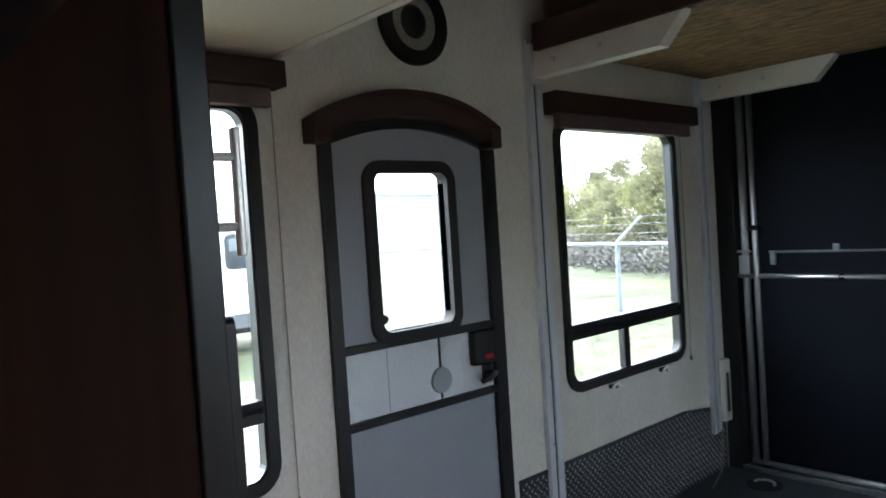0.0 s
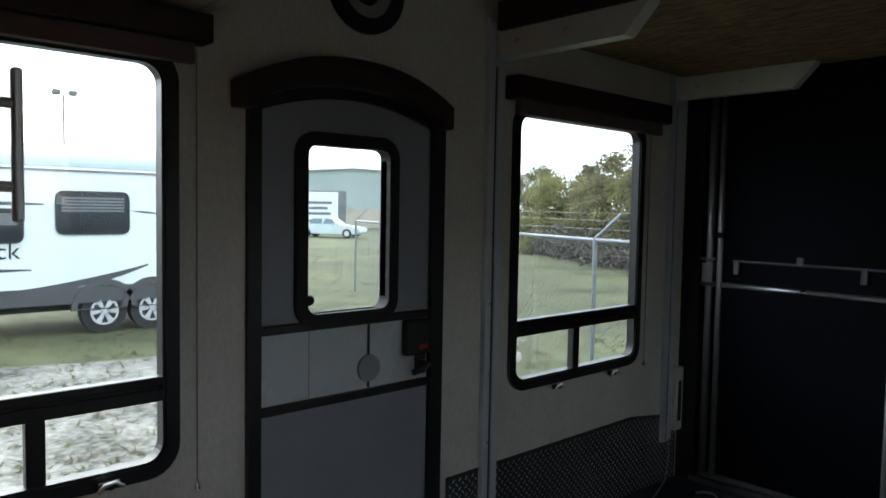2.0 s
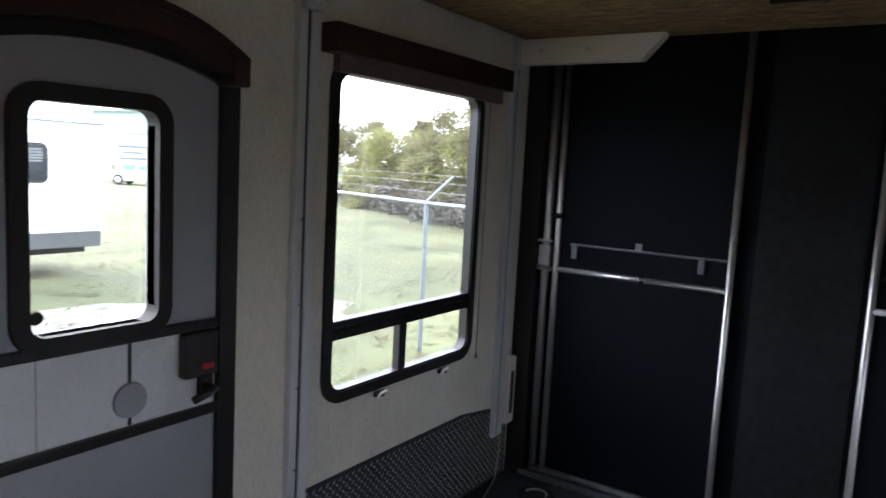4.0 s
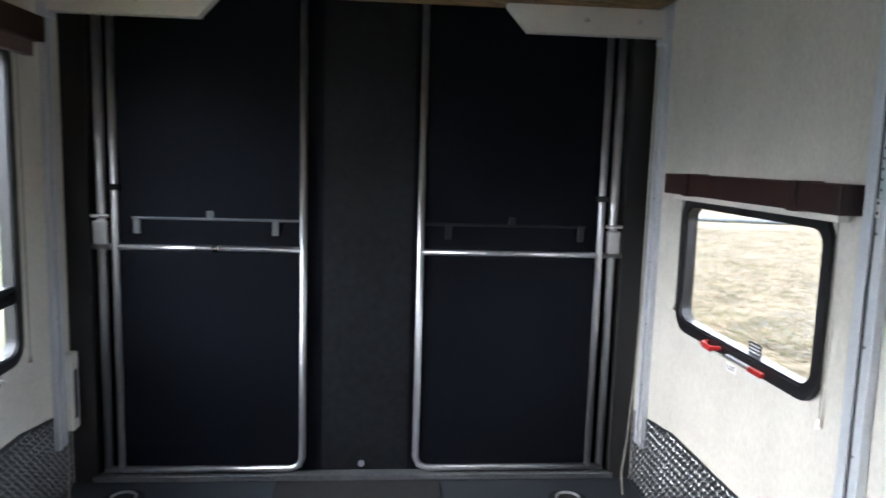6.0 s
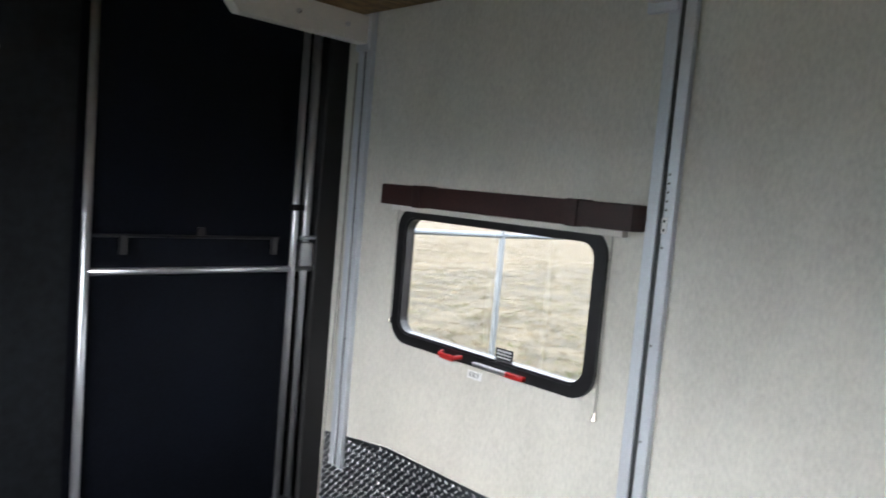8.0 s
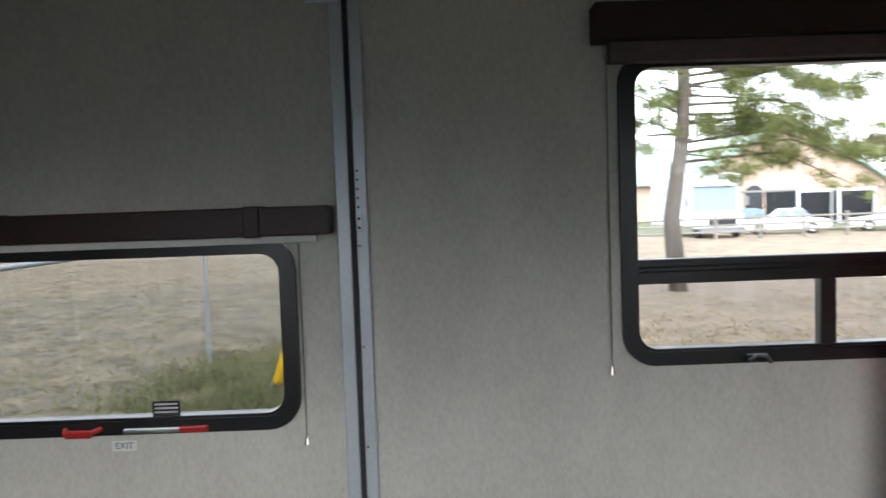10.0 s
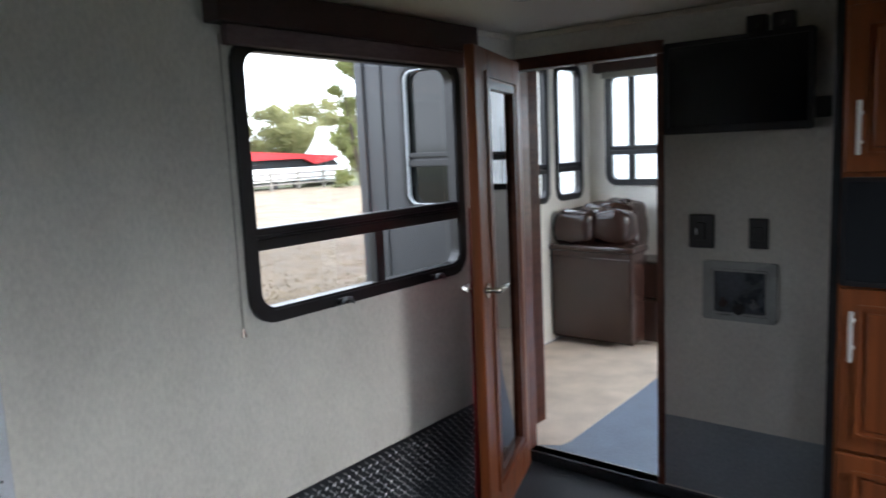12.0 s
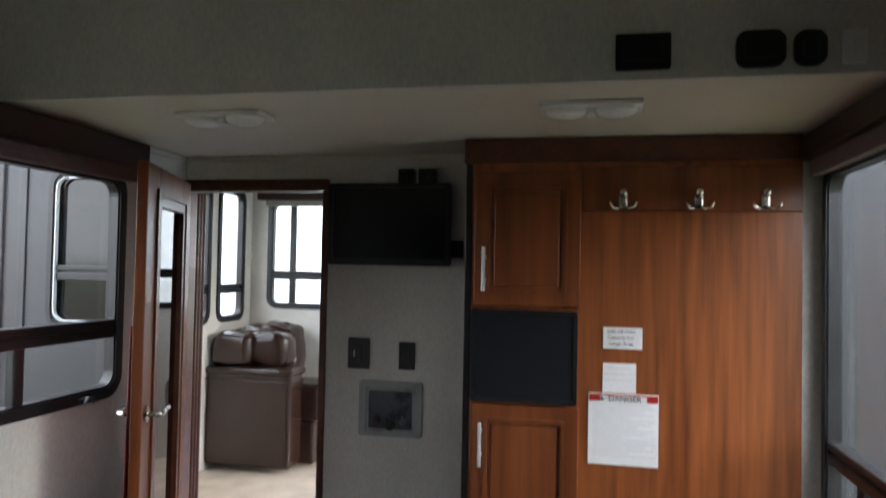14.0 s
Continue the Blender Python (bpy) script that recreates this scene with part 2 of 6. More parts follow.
def wall(name, axis, w0, w1, u0, u1, z0, z1, holes, mat, label, snug=True):
    """A wall with thickness and rectangular openings (u0, u1, z0, z1) right through it."""
    holes = [(h[0] + 0.012, h[1] - 0.012, h[2] + (0.012 if h[2] > 0.2 else 0), h[3] - 0.012) if snug else h for h in holes]
    us = sorted({u0, u1, *(h[0] for h in holes), *(h[1] for h in holes)})
    zs = sorted({z0, z1, *(h[2] for h in holes), *(h[3] for h in holes)})
    bm = bmesh.new()
    grid = {}
    for i, u in enumerate(us):
        for j, z in enumerate(zs):
            grid[i, j] = bm.verts.new(place(axis, w0, u, z))
    for i in range(len(us) - 1):
        for j in range(len(zs) - 1):
            cu, cz = (us[i] + us[i + 1]) / 2, (zs[j] + zs[j + 1]) / 2
            if not any(h[0] < cu < h[1] and h[2] < cz < h[3] for h in holes):
                bm.faces.new((grid[i, j], grid[i + 1, j], grid[i + 1, j + 1], grid[i, j + 1]))
    for v in [v for v in bm.verts if not v.link_faces]:
        bm.verts.remove(v)
    ext = bmesh.ops.extrude_face_region(bm, geom=bm.faces[:])
    shift = place(axis, w1 - w0, 0, 0)
    bmesh.ops.translate(bm, vec=shift, verts=[g for g in ext["geom"] if isinstance(g, bmesh.types.BMVert)])
    bmesh.ops.recalc_face_normals(bm, faces=bm.faces[:])
    ob = part(name, bm, mat)
    return tagged(ob, label, "wall", kind="structure")


# ---- plan ----
XP, XD = -1.24, 1.24          # inner faces of the door side and the far side wall
YF, YC = -0.216, 0.115          # television wall, cabinet front
YR = 3.53                     # inner face of the ramp door
LOW, HIGH = 1.92, 2.55        # ceiling under the loft, ceiling of the garage
YB = 0.83                     # rear edge of the loft
ZL = 0.05                     # floor of the living room
GND = -0.75
T = 0.036

WIN_A = (0.15, 0.777, 0.68, 1.80)
# WIN_L is an unseen opening, added to brighten the living room.
WIN_L = (-3.5, -0.65, 0.6, 1.95)
WIN_B = (2.139, 3.058, 0.678, 1.81)
WIN_S = (2.138, 3.046, 0.835, 1.33)
WIN_C = (0.22, 1.243, 0.970, 1.785)
DOOR = (1.00, 1.71, 0.0, 1.74)

wall("wall_door_side", "x", XP, XP - T, -0.301, YR, 0, HIGH, [WIN_A, WIN_B, DOOR], M_WALL, "beige linen-textured wall with windows and entry door")
wall("wall_far_side", "x", XD, XD + T, YF - 0.06, YR, 0, HIGH, [WIN_S, WIN_C], M_WALL, "beige linen-textured wall with two windows")
DW0, DW1, DWT = 0.603, 1.222, 1.772
wall("wall_bulkhead", "y", YF, YF - 0.06, XP, XD, 0, HIGH, [(DW0, DW1, ZL, DWT)], M_WALL, "beige bulkhead wall with a doorway", False)
wall("wall_ramp_side", "y", YR + 0.02, YR + 0.1, XP - T, XD + T, -0.1, HIGH, [], M_RAMP, "black lined rear wall round the ramp door")

floor = tagged(part("floor", box(XP - T, XD + T, YF, YR + 0.1, -0.06, 0), M_FLOOR), "dark grey vinyl garage floor", "floor", kind="structure")
tagged(part("ceiling", box(XP - T, XD + T, YB, YR + 0.1, HIGH, HIGH + 0.05), M_CEIL), "cream garage ceiling", "ceiling", kind="structure")
tagged(part("ceiling_low", box(XP, XD, YF, YB, LOW, LOW + 0.04), M_CEIL), "cream lowered ceiling under the loft", "ceiling", kind="structure")
tagged(part("wall_loft_face", box(XP, XD, YB, YB + 0.03, LOW - 0.004, HIGH), M_WALL), "beige loft face above the lowered ceiling", "wall", kind="structure")

# ---- windows ----


def rv_window(name, axis, w, side, hole, label, bars=True, split=None, midz=None, frame_w=0.045, glazing=None):
    """A black-framed window clamped in a wall; side: +1 when the room lies towards +axis."""
    u0, u1, z0, z1 = hole
    win = thing(name, label, "window", place(axis, w, (u0 + u1) / 2, z0), kind="structure")
    r = 0.075
    o = rounded(u0 - 0.012, u1 + 0.012, z0 - 0.012, z1 + 0.012, r + 0.012)
    i = rounded(u0 + frame_w - 0.02, u1 - frame_w + 0.02, z0 + frame_w - 0.02, z1 - frame_w + 0.02, r - 0.02)
    part("window_frame", ring(axis, w + side * 0.001, w + side * 0.016, o, i), M_BLACK, win)
    i2 = rounded(u0 + frame_w - 0.012, u1 - frame_w + 0.012, z0 + frame_w - 0.012, z1 - frame_w + 0.012, r - 0.025)
    part("window_reveal", ring(axis, w - side * 0.030, w + side * 0.010, rounded(u0 + 0.002, u1 - 0.002, z0 + 0.002, z1 - 0.002, r), i2), M_BLACK, win)
    a = frame_w - 0.014
    if midz:
        lo, hi = (w - side * 0.028, w + side * 0.010)
        args = lambda uu0, uu1, zz0, zz1, q0, q1: (min(q0, q1), max(q0, q1), uu0, uu1, zz0, zz1) if axis == "x" else (uu0, uu1, min(q0, q1), max(q0, q1), zz0, zz1)
        part("rail", box(*args(u0 + a, u1 - a, midz + 0.022, midz + 0.045, lo, hi), 0.004), M_BLACK, win)
        part("rail", box(*args(u0 + a, u1 - a, midz - 0.022, midz + 0.012, lo, hi), 0.004), M_BLACK, win)
        part("rail_strip", box(*args(u0 + a, u1 - a, midz + 0.012, midz + 0.022, lo, w - side * 0.005)), M_BLACK, win)
        if split:
            part("mullion", box(*args(split - 0.022, split + 0.022, z0 + a, midz - 0.02, lo, w + side * 0.006), 0.004), M_BLACK, win)
    g = part("pane", slab(axis, w - side * 0.018, w - side * 0.015, rounded(u0 + a, u1 - a, z0 + a, z1 - a, 0.05)), glazing or M_GLASS, win)
    g.visible_shadow = False
    return win


def crank(x, y, z, side):
    c = thing("window_latch", "small grey window latch on the black frame", "latch", (x, y, z), "window latches")
    part("base", box(x, x + side * 0.016, y - 0.028, y + 0.028, z - 0.011, z + 0.009, 0.004), M_BLACK, c)
    part("pivot", rod((x + side * 0.012, y, z), (x + side * 0.026, y, z), 0.010, 12), M_BLACK, c)
    part("lever", tube([(x + side * 0.022, y - 0.030, z - 0.012), (x + side * 0.028, y - 0.016, z + 0.006), (x + side * 0.030, y + 0.010, z + 0.010), (x + side * 0.032, y + 0.030, z - 0.004)], 0.0055, 8), M_SATIN if side > 0 else M_DULL, c, "bent lever", smooth=True)
    return c


rv_window("window_1", "x", XP, 1, WIN_A, "tall black-framed window beside the entry door", midz=0.895, split=0.44)
rv_window("window_2", "x", XP, 1, WIN_B, "tall black-framed window beyond the entry door", midz=0.910, split=2.575)
rv_window("window_3", "x", XD, -1, WIN_S, "small black-framed emergency exit window", glazing=M_GLASST)
rv_window("window_4", "x", XD, -1, WIN_C, "wide black-framed window with lower sliding panes", midz=1.200, split=0.697, glazing=M_GLASSC)
for y, z, x, s in ((0.60, 0.685, XP, 1), (0.28, 0.685, XP, 1), (2.42, 0.655, XP, 1), (2.83, 0.655, XP, 1), (0.90, 0.975, XD, -1), (0.42, 0.975, XD, -1)):
    crank(x + s * 0.017, y, z, s)


def valance(y0, y1, z0, z1, x, side, bands, label):
    v = thing("window_valance", label, "valance", (x, (y0 + y1) / 2, z0), "window valances")
    d = 0.075
    part("board", box(min(x, x + side * d), max(x, x + side * d), y0, y1, z0, z1, 0.004), M_VAL, v)
    for b in bands:
        part("band", box(min(x, x + side * (d + 0.008)), max(x, x + side * (d + 0.008)), b - 0.02, b + 0.02, z0 - 0.003, z1 + 0.003, 0.003), M_VAL, v)
    part("blind_rail", box(min(x + side * 0.018, x + side * 0.05), max(x + side * 0.018, x + side * 0.05), y0 + 0.04, y1 - 0.04, (z0 - 0.020) if bands else z0 - 0.055, z0 - 0.001, 0.003), M_WHITE if bands else M_MAUVE, v, "pale folded blind" if bands else "mauve-grey folded blind")
    return v


valance(0.09, 0.86, 1.83, 1.905, XP, 1, [], "dark burgundy window valance with raised blind")
valance(2.08, 3.20, 1.83, 1.92, XP, 1, [], "dark burgundy window valance with raised blind")
valance(2.02, 3.105, 1.345, 1.420, XD, -1, (2.22, 2.90), "dark red-brown wooden valance with two bands")
valance(0.16, 1.325, 1.815, 1.910, XD, -1, [], "dark burgundy window valance with raised blind")


def cord(x, y, z0, z1):
    c = thing("blind_cord", "thin beige blind cord with a small tassel", "cord", (x, y, z0), "blind cords")
    part("string", rod((x, y, z0 + 0.01), (x, y, z1), 0.0022, 6), M_CLOTH, c)
    part("tassel", rod((x, y, z0 - 0.012), (x, y, z0 + 0.012), 0.009, 8, r2=0.003), M_CHROME, c)


cord(XD - 0.01, 2.115, 0.79, 1.33)
cord(XD - 0.01, 3.07, 0.90, 1.33)
cord(XD - 0.01, 1.285, 0.95, 1.79)
cord(XP + 0.01, 0.84, 0.62, 1.82)
cord(XP + 0.01, 3.12, 0.66, 1.82)

# emergency exit handles and stickers on the small window
for y0, y1, red in ((2.665, 2.76, True), (2.375, 2.60, False)):
    hd = thing("window_pull", "red pull handle on the exit window frame" if red else "white and red latch bar on the exit window frame", "handle", (XD - 0.02, (y0 + y1) / 2, 0.835), "exit window handles")
    if red:
        part("grip", tube([(XD - 0.016, y0, 0.842), (XD - 0.045, y0 + 0.012, 0.840), (XD - 0.045, y1 - 0.012, 0.840), (XD - 0.016, y1, 0.842)], 0.008, 8), M_RED, hd)
        part("tab", box(XD - 0.048, XD - 0.040, y0 + 0.012, y1 - 0.012, 0.826, 0.846, 0.003), M_RED, hd)
    else:
        part("bar", box(XD - 0.034, XD - 0.017, y0 + 0.07, y1, 0.830, 0.843, 0.004), M_ALU, hd)
        part("grip", box(XD - 0.036, XD - 0.017, y0, y0 + 0.075, 0.828, 0.845, 0.004), M_RED, hd, "red grip end")
exit_st = thing("exit_sticker", "small white sticker reading EXIT below the window", "sticker", (XD, 2.61, 0.79))
part("paper", box(XD - 0.002, XD, 2.578, 2.645, 0.775, 0.803), M_PAPER, exit_st)
es = thing("glass_sticker", "blue-grey instruction sticker on the window pane", "sticker", (XD - 0.005, 2.495, 0.885))
part("paper", box(XD + 0.011, XD + 0.013, 2.46, 2.535, 0.866, 0.905), M_MWAVE, es)
for k in range(3):
    part("print_line", box(XD + 0.0100, XD + 0.0109, 2.466, 2.529, 0.872 + 0.011 * k, 0.877 + 0.011 * k), M_INK, es)

# ---- entry door ----
door = thing("door_1", "grey entry door with black trim and a window", "door", (XP, 1.35, 0), kind="structure")
d0, d1 = 1.03, 1.695


def arched(u0, u1, z0, zs, rise, n=12):
    """Outline with a gently arched head."""
    return [(u0, z0), (u1, z0)] + [(u1 + (u0 - u1) * k / n, zs + rise * (1 - (2 * k / n - 1) ** 2)) for k in range(n + 1)]


part("door_frame", ring("x", XP + 0.001, XP + 0.022, arched(d0 - 0.042, d1 + 0.058, 0.0, 1.70, 0.085), arched(d0, d1, 0.03, 1.68, 0.06)), M_BLACK, door)
leafw = (1.187, 1.503, 1.066, 1.592)
part("lower_panel", box(XP - 0.035, XP + 0.002, d0 - 0.002, d1 + 0.002, 0.03, 0.785), M_DOORP, door, "grey door skin")
part("middle_panel", box(XP - 0.035, XP - 0.002, d0, d1, 0.785, 1.03), M_DOORW, door, "pale glossy door panel")
up = wall("upper_panel", "x", XP - 0.035, XP + 0.002, d0 - 0.002, d1 + 0.002, 1.03, 1.76, [(leafw[0], leafw[1], leafw[2], leafw[3])], M_DOORP, "", False)
for k in ("kind", "category", "label"):
    if k in up:
        del up[k]
up.parent, up.matrix_parent_inverse = door, door.matrix_basis.inverted()
for zc in (0.785, 1.030):
    part("trim_bar", box(XP - 0.002, XP + 0.018, d0 - 0.005, d1 + 0.005, zc - 0.014, zc + 0.014, 0.004), M_BLACK, door)
part("seam", box(XP - 0.004, XP + 0.001, 1.432, 1.441, 0.80, 1.016), M_BLACK, door)
part("fold_line", box(XP - 0.004, XP - 0.0008, 1.205, 1.208, 0.80, 1.016), M_DOORP, door)
disc = bmesh.new()
bmesh.ops.create_cone(disc, cap_ends=True, segments=32, radius1=0.047, radius2=0.044, depth=0.01)
bmesh.ops.transform(disc, matrix=pose(XP + 0.002, 1.437, 0.865, 0, 90, 0), verts=disc.verts)
part("round_latch", disc, M_DOORP, door, "round grey sliding latch disc")
lw = leafw
part("window_gasket", ring("x", XP - 0.03, XP + 0.022, rounded(lw[0] - 0.04, lw[1] + 0.04, lw[2] - 0.04, lw[3] + 0.04, 0.07), rounded(lw[0], lw[1], lw[2], lw[3], 0.035)), M_RUBBER, door)
g = part("pane", slab("x", XP - 0.016, XP - 0.012, rounded(lw[0] - 0.01, lw[1] + 0.01, lw[2] - 0.01, lw[3] + 0.01, 0.03)), M_GLASS, door)
g.visible_shadow = False
dot = bmesh.new()
bmesh.ops.create_cone(dot, cap_ends=True, segments=20, radius1=0.017, radius2=0.015, depth=0.006)
bmesh.ops.transform(dot, matrix=pose(XP - 0.008, 1.212, 1.108, 0, 90, 0), verts=dot.verts)
part("peel_dot", dot, M_RUBBER, door, "small dark round suction dot on the pane")
lock = part("lock_case", box(XP + 0.001, XP + 0.035, 1.575, 1.685, 0.89, 1.015, 0.008), M_BLACK, door, "black door lock case")
part("lock_tab", box(XP + 0.035, XP + 0.042, 1.625, 1.665, 0.912, 0.928, 0.002), M_RED, lock, "small red lock tab")
part("lever", tube([(XP + 0.002, 1.66, 0.855), (XP + 0.05, 1.66, 0.855), (XP + 0.055, 1.63, 0.848), (XP + 0.05, 1.59, 0.835)], 0.011), M_BLACK, door, "black lever handle", smooth=True)
part("lever_plate", box(XP + 0.001, XP + 0.012, 1.635, 1.685, 0.815, 0.885, 0.005), M_BLACK, door)

head = thing("door_valance", "dark burgundy arched valance over the entry door", "valance", (XP, 1.35, 1.7))
va0, va1 = 0.942, 1.735
vaw = va1 - va0
o = [(va0, 1.682), (va0, 1.735)] + [(va0 + vaw * k / 20, 1.748 + 0.105 * (1 - abs(k / 10 - 1) ** 2.3)) for k in range(21)] + [(va1, 1.735), (va1, 1.682), (va1 - 0.05, 1.682), (va1 - 0.05, 1.70)]
o += [(va1 - 0.05 - (vaw - 0.10) * k / 20, 1.704 + 0.068 * (1 - abs(k / 10 - 1) ** 2.3)) for k in range(21)] + [(va0 + 0.05, 1.70), (va0 + 0.05, 1.682)]
part("board", slab("x", XP + 0.004, XP + 0.075, o), M_VAL, head)
for u in (va0, va1 - 0.05):
    part("end_block", box(XP + 0.004, XP + 0.081, u - 0.003, u + 0.053, 1.677, 1.745, 0.005), M_VAL, head)
part("lip", slab("x", XP + 0.004, XP + 0.082, [(va0 + vaw * k / 20, 1.752 + 0.106 * (1 - abs(k / 10 - 1) ** 2.3)) for k in range(21)] + [(va1 - vaw * k / 20, 1.734 + 0.102 * (1 - abs(k / 10 - 1) ** 2.3)) for k in range(21)]), M_VAL, head)
mark = thing("wall_label", "tiny pale printed label above the door valance", "label", (XP, 1.39, 1.876))
for k in range(4):
    part("print_line", box(XP, XP + 0.001, 1.365 + 0.018 * k, 1.377 + 0.018 * k, 1.866, 1.887), M_PAPER, mark)

# ---- speaker ----
spk = thing("speaker", "round black wall speaker with a grey cloth ring", "speaker", (XP, 1.405, 2.108))


def disc_ring(cy, cz, r0, r1, x0, x1, seg=40):
    a = [(cy + r1 * math.cos(2 * math.pi * k / seg), cz + r1 * math.sin(2 * math.pi * k / seg)) for k in range(seg)]
    b = [(cy + r0 * math.cos(2 * math.pi * k / seg), cz + r0 * math.sin(2 * math.pi * k / seg)) for k in range(seg)]
    return ring("x", x0, x1, a, b)


part("rim", disc_ring(1.405, 2.108, 0.098, 0.148, XP + 0.001, XP + 0.022), M_BLACK, spk, smooth=False)
part("cloth", disc_ring(1.405, 2.108, 0.058, 0.098, XP + 0.001, XP + 0.014), M_CLOTH, spk, "grey cloth ring")
cone = bmesh.new()
bmesh.ops.create_uvsphere(cone, u_segments=24, v_segments=12, radius=0.058)
bmesh.ops.transform(cone, matrix=Matrix.Translation((XP + 0.004, 1.405, 2.108)) @ Matrix.Diagonal((0.35, 1, 1, 1)), verts=cone.verts)
part("cone", cone, M_BLACK, spk, smooth=True)

# ---- lift tracks, brackets, raised bed ----


def track(x, side, yc, z0, z1, label):
    t = thing("bed_lift_track", label, "lift track", (x, yc, z0), "bed lift tracks")
    for a, b in ((-0.036, -0.004), (0.011, 0.046)):
        part("rail", box(min(x, x + side * 0.025), max(x, x + side * 0.025), yc + a, yc + b, z0, z1, 0.003), M_TRACK, t)
    part("slot", box(min(x, x + side * 0.018), max(x, x + side * 0.018), yc - 0.004, yc + 0.011, z0, z1), M_SLOT, t, "dark slot with chain")
    for k in range(4):
        z = z0 + 0.28 + 0.27 * k
        part("bolt", rod((x + side * 0.0245, yc - 0.012, z), (x + side * 0.0275, yc - 0.012, z), 0.0035, 8), M_DULL, t)
    return t


track(XP, 1, 2.006, 0.22, 2.12, "white metal bed lift track on the wall")
track(XP, 1, 3.335, 0.22, 2.12, "white metal bed lift track near the ramp")
track(XD, -1, 1.962, 0.22, 2.12, "white metal bed lift track on the wall")
track(XD, -1, 3.335, 0.22, 2.12, "white metal bed lift track near the ramp")
holes = thing("track_catch", "cream metal catch plate in the lift track", "catch", (XD - 0.026, 1.985, 1.36))
part("plate", box(XD - 0.030, XD - 0.0255, 1.940, 1.957, 1.348, 1.392, 0.002), M_PAPER, holes)
for z in (1.358, 1.382):
    part("screw", rod((XD - 0.0295, 1.9485, z), (XD - 0.0312, 1.9485, z), 0.004, 8), M_BLACK, holes)
for k in range(5):
    part("hole", rod((XD - 0.0250, 1.950, 1.412 + 0.024 * k), (XD - 0.0256, 1.950, 1.412 + 0.024 * k), 0.0036, 8), M_BLACK, holes)
crk = thing("lift_switch", "white plastic lift switch with a dark slot", "switch", (XP, 3.42, 0.3))
part("case", box(XP, XP + 0.045, 3.385, 3.455, 0.27, 0.60, 0.006), M_WHITE, crk)
part("slot", box(XP + 0.045, XP + 0.047, 3.405, 3.435, 0.32, 0.53), M_BLACK, crk)


def bracket(x, side, yc):
    b = thing("bed_bracket", "white metal arm holding the raised bed", "bracket", (x, yc, 2.0), "bed brackets")
    pr = [(x, 1.965), (x, 2.072), (x + side * 0.662, 2.072), (x + side * 0.655, 2.055), (x + side * 0.572, 1.965)]
    part("arm", slab("y", yc - 0.03, yc + 0.03, pr), M_WHITE, b)
    part("wall_plate", box(min(x, x + side * 0.02), max(x, x + side * 0.02), yc - 0.045, yc + 0.045, 1.94, 2.10, 0.004), M_TRACK, b)
    for k in (0.12, 0.34):
        part("bolt", rod((x + side * k, yc - 0.037, 2.02), (x + side * k, yc + 0.037, 2.02), 0.010, 8), M_ALU, b)


for yc in (2.02, 3.34):
    bracket(XP + 0.02, 1, yc)
    bracket(XD - 0.02, -1, yc)
bed = thing("raised_bed", "folded bed with strand board underside raised to the ceiling", "bed", (0, 2.7, 2.1))
part("base_board", box(XP + 0.06, XD - 0.06, 1.99, 3.42, 2.074, 2.095), M_OSB, bed, "brown strand board base")
part("side_rail", box(XP + 0.06, XD - 0.06, 1.965, 1.99, 2.062, 2.17, 0.004), M_VAL, bed, "dark stained side rail")
part("mattress", box(XP + 0.08, XD - 0.08, 2.0, 3.40, 2.096, 2.28, 0.03), M_VAL, bed, "dark covered mattress")
part("latch", tube([(-0.1, 2.9, 2.066), (0.05, 2.9, 2.066), (0.05, 2.95, 2.066)], 0.012), M_BLACK, bed, "black latch")

# ---- ramp door with folded rails ----
ramp = thing("ramp_door", "closed black-lined ramp door with aluminium rails", "ramp door", (0, YR, 0))
part("panel", box(-1.12, 1.12, YR, YR + 0.018, 0.02, 2.2), M_RAMP, ramp)
part("middle_strip", box(-0.18, 0.21, YR - 0.003, YR + 0.001, 0.03, 2.19), M_STRIP, ramp, "scuffed black middle strip")
part("sill", box(-1.16, 1.16, YR - 0.06, YR, 0.002, 0.03, 0.004), M_DULL, ramp, "worn metal threshold strip")
for s in (-1, 1):
    tagged(part("trim", box(s * 1.24 if s < 0 else 1.14, -1.14 if s < 0 else 1.24, YR - 0.055, YR + 0.02, 0, 2.3, 0.005), M_RUBBER), "black rubber seal beside the ramp door", "trim", kind="structure")


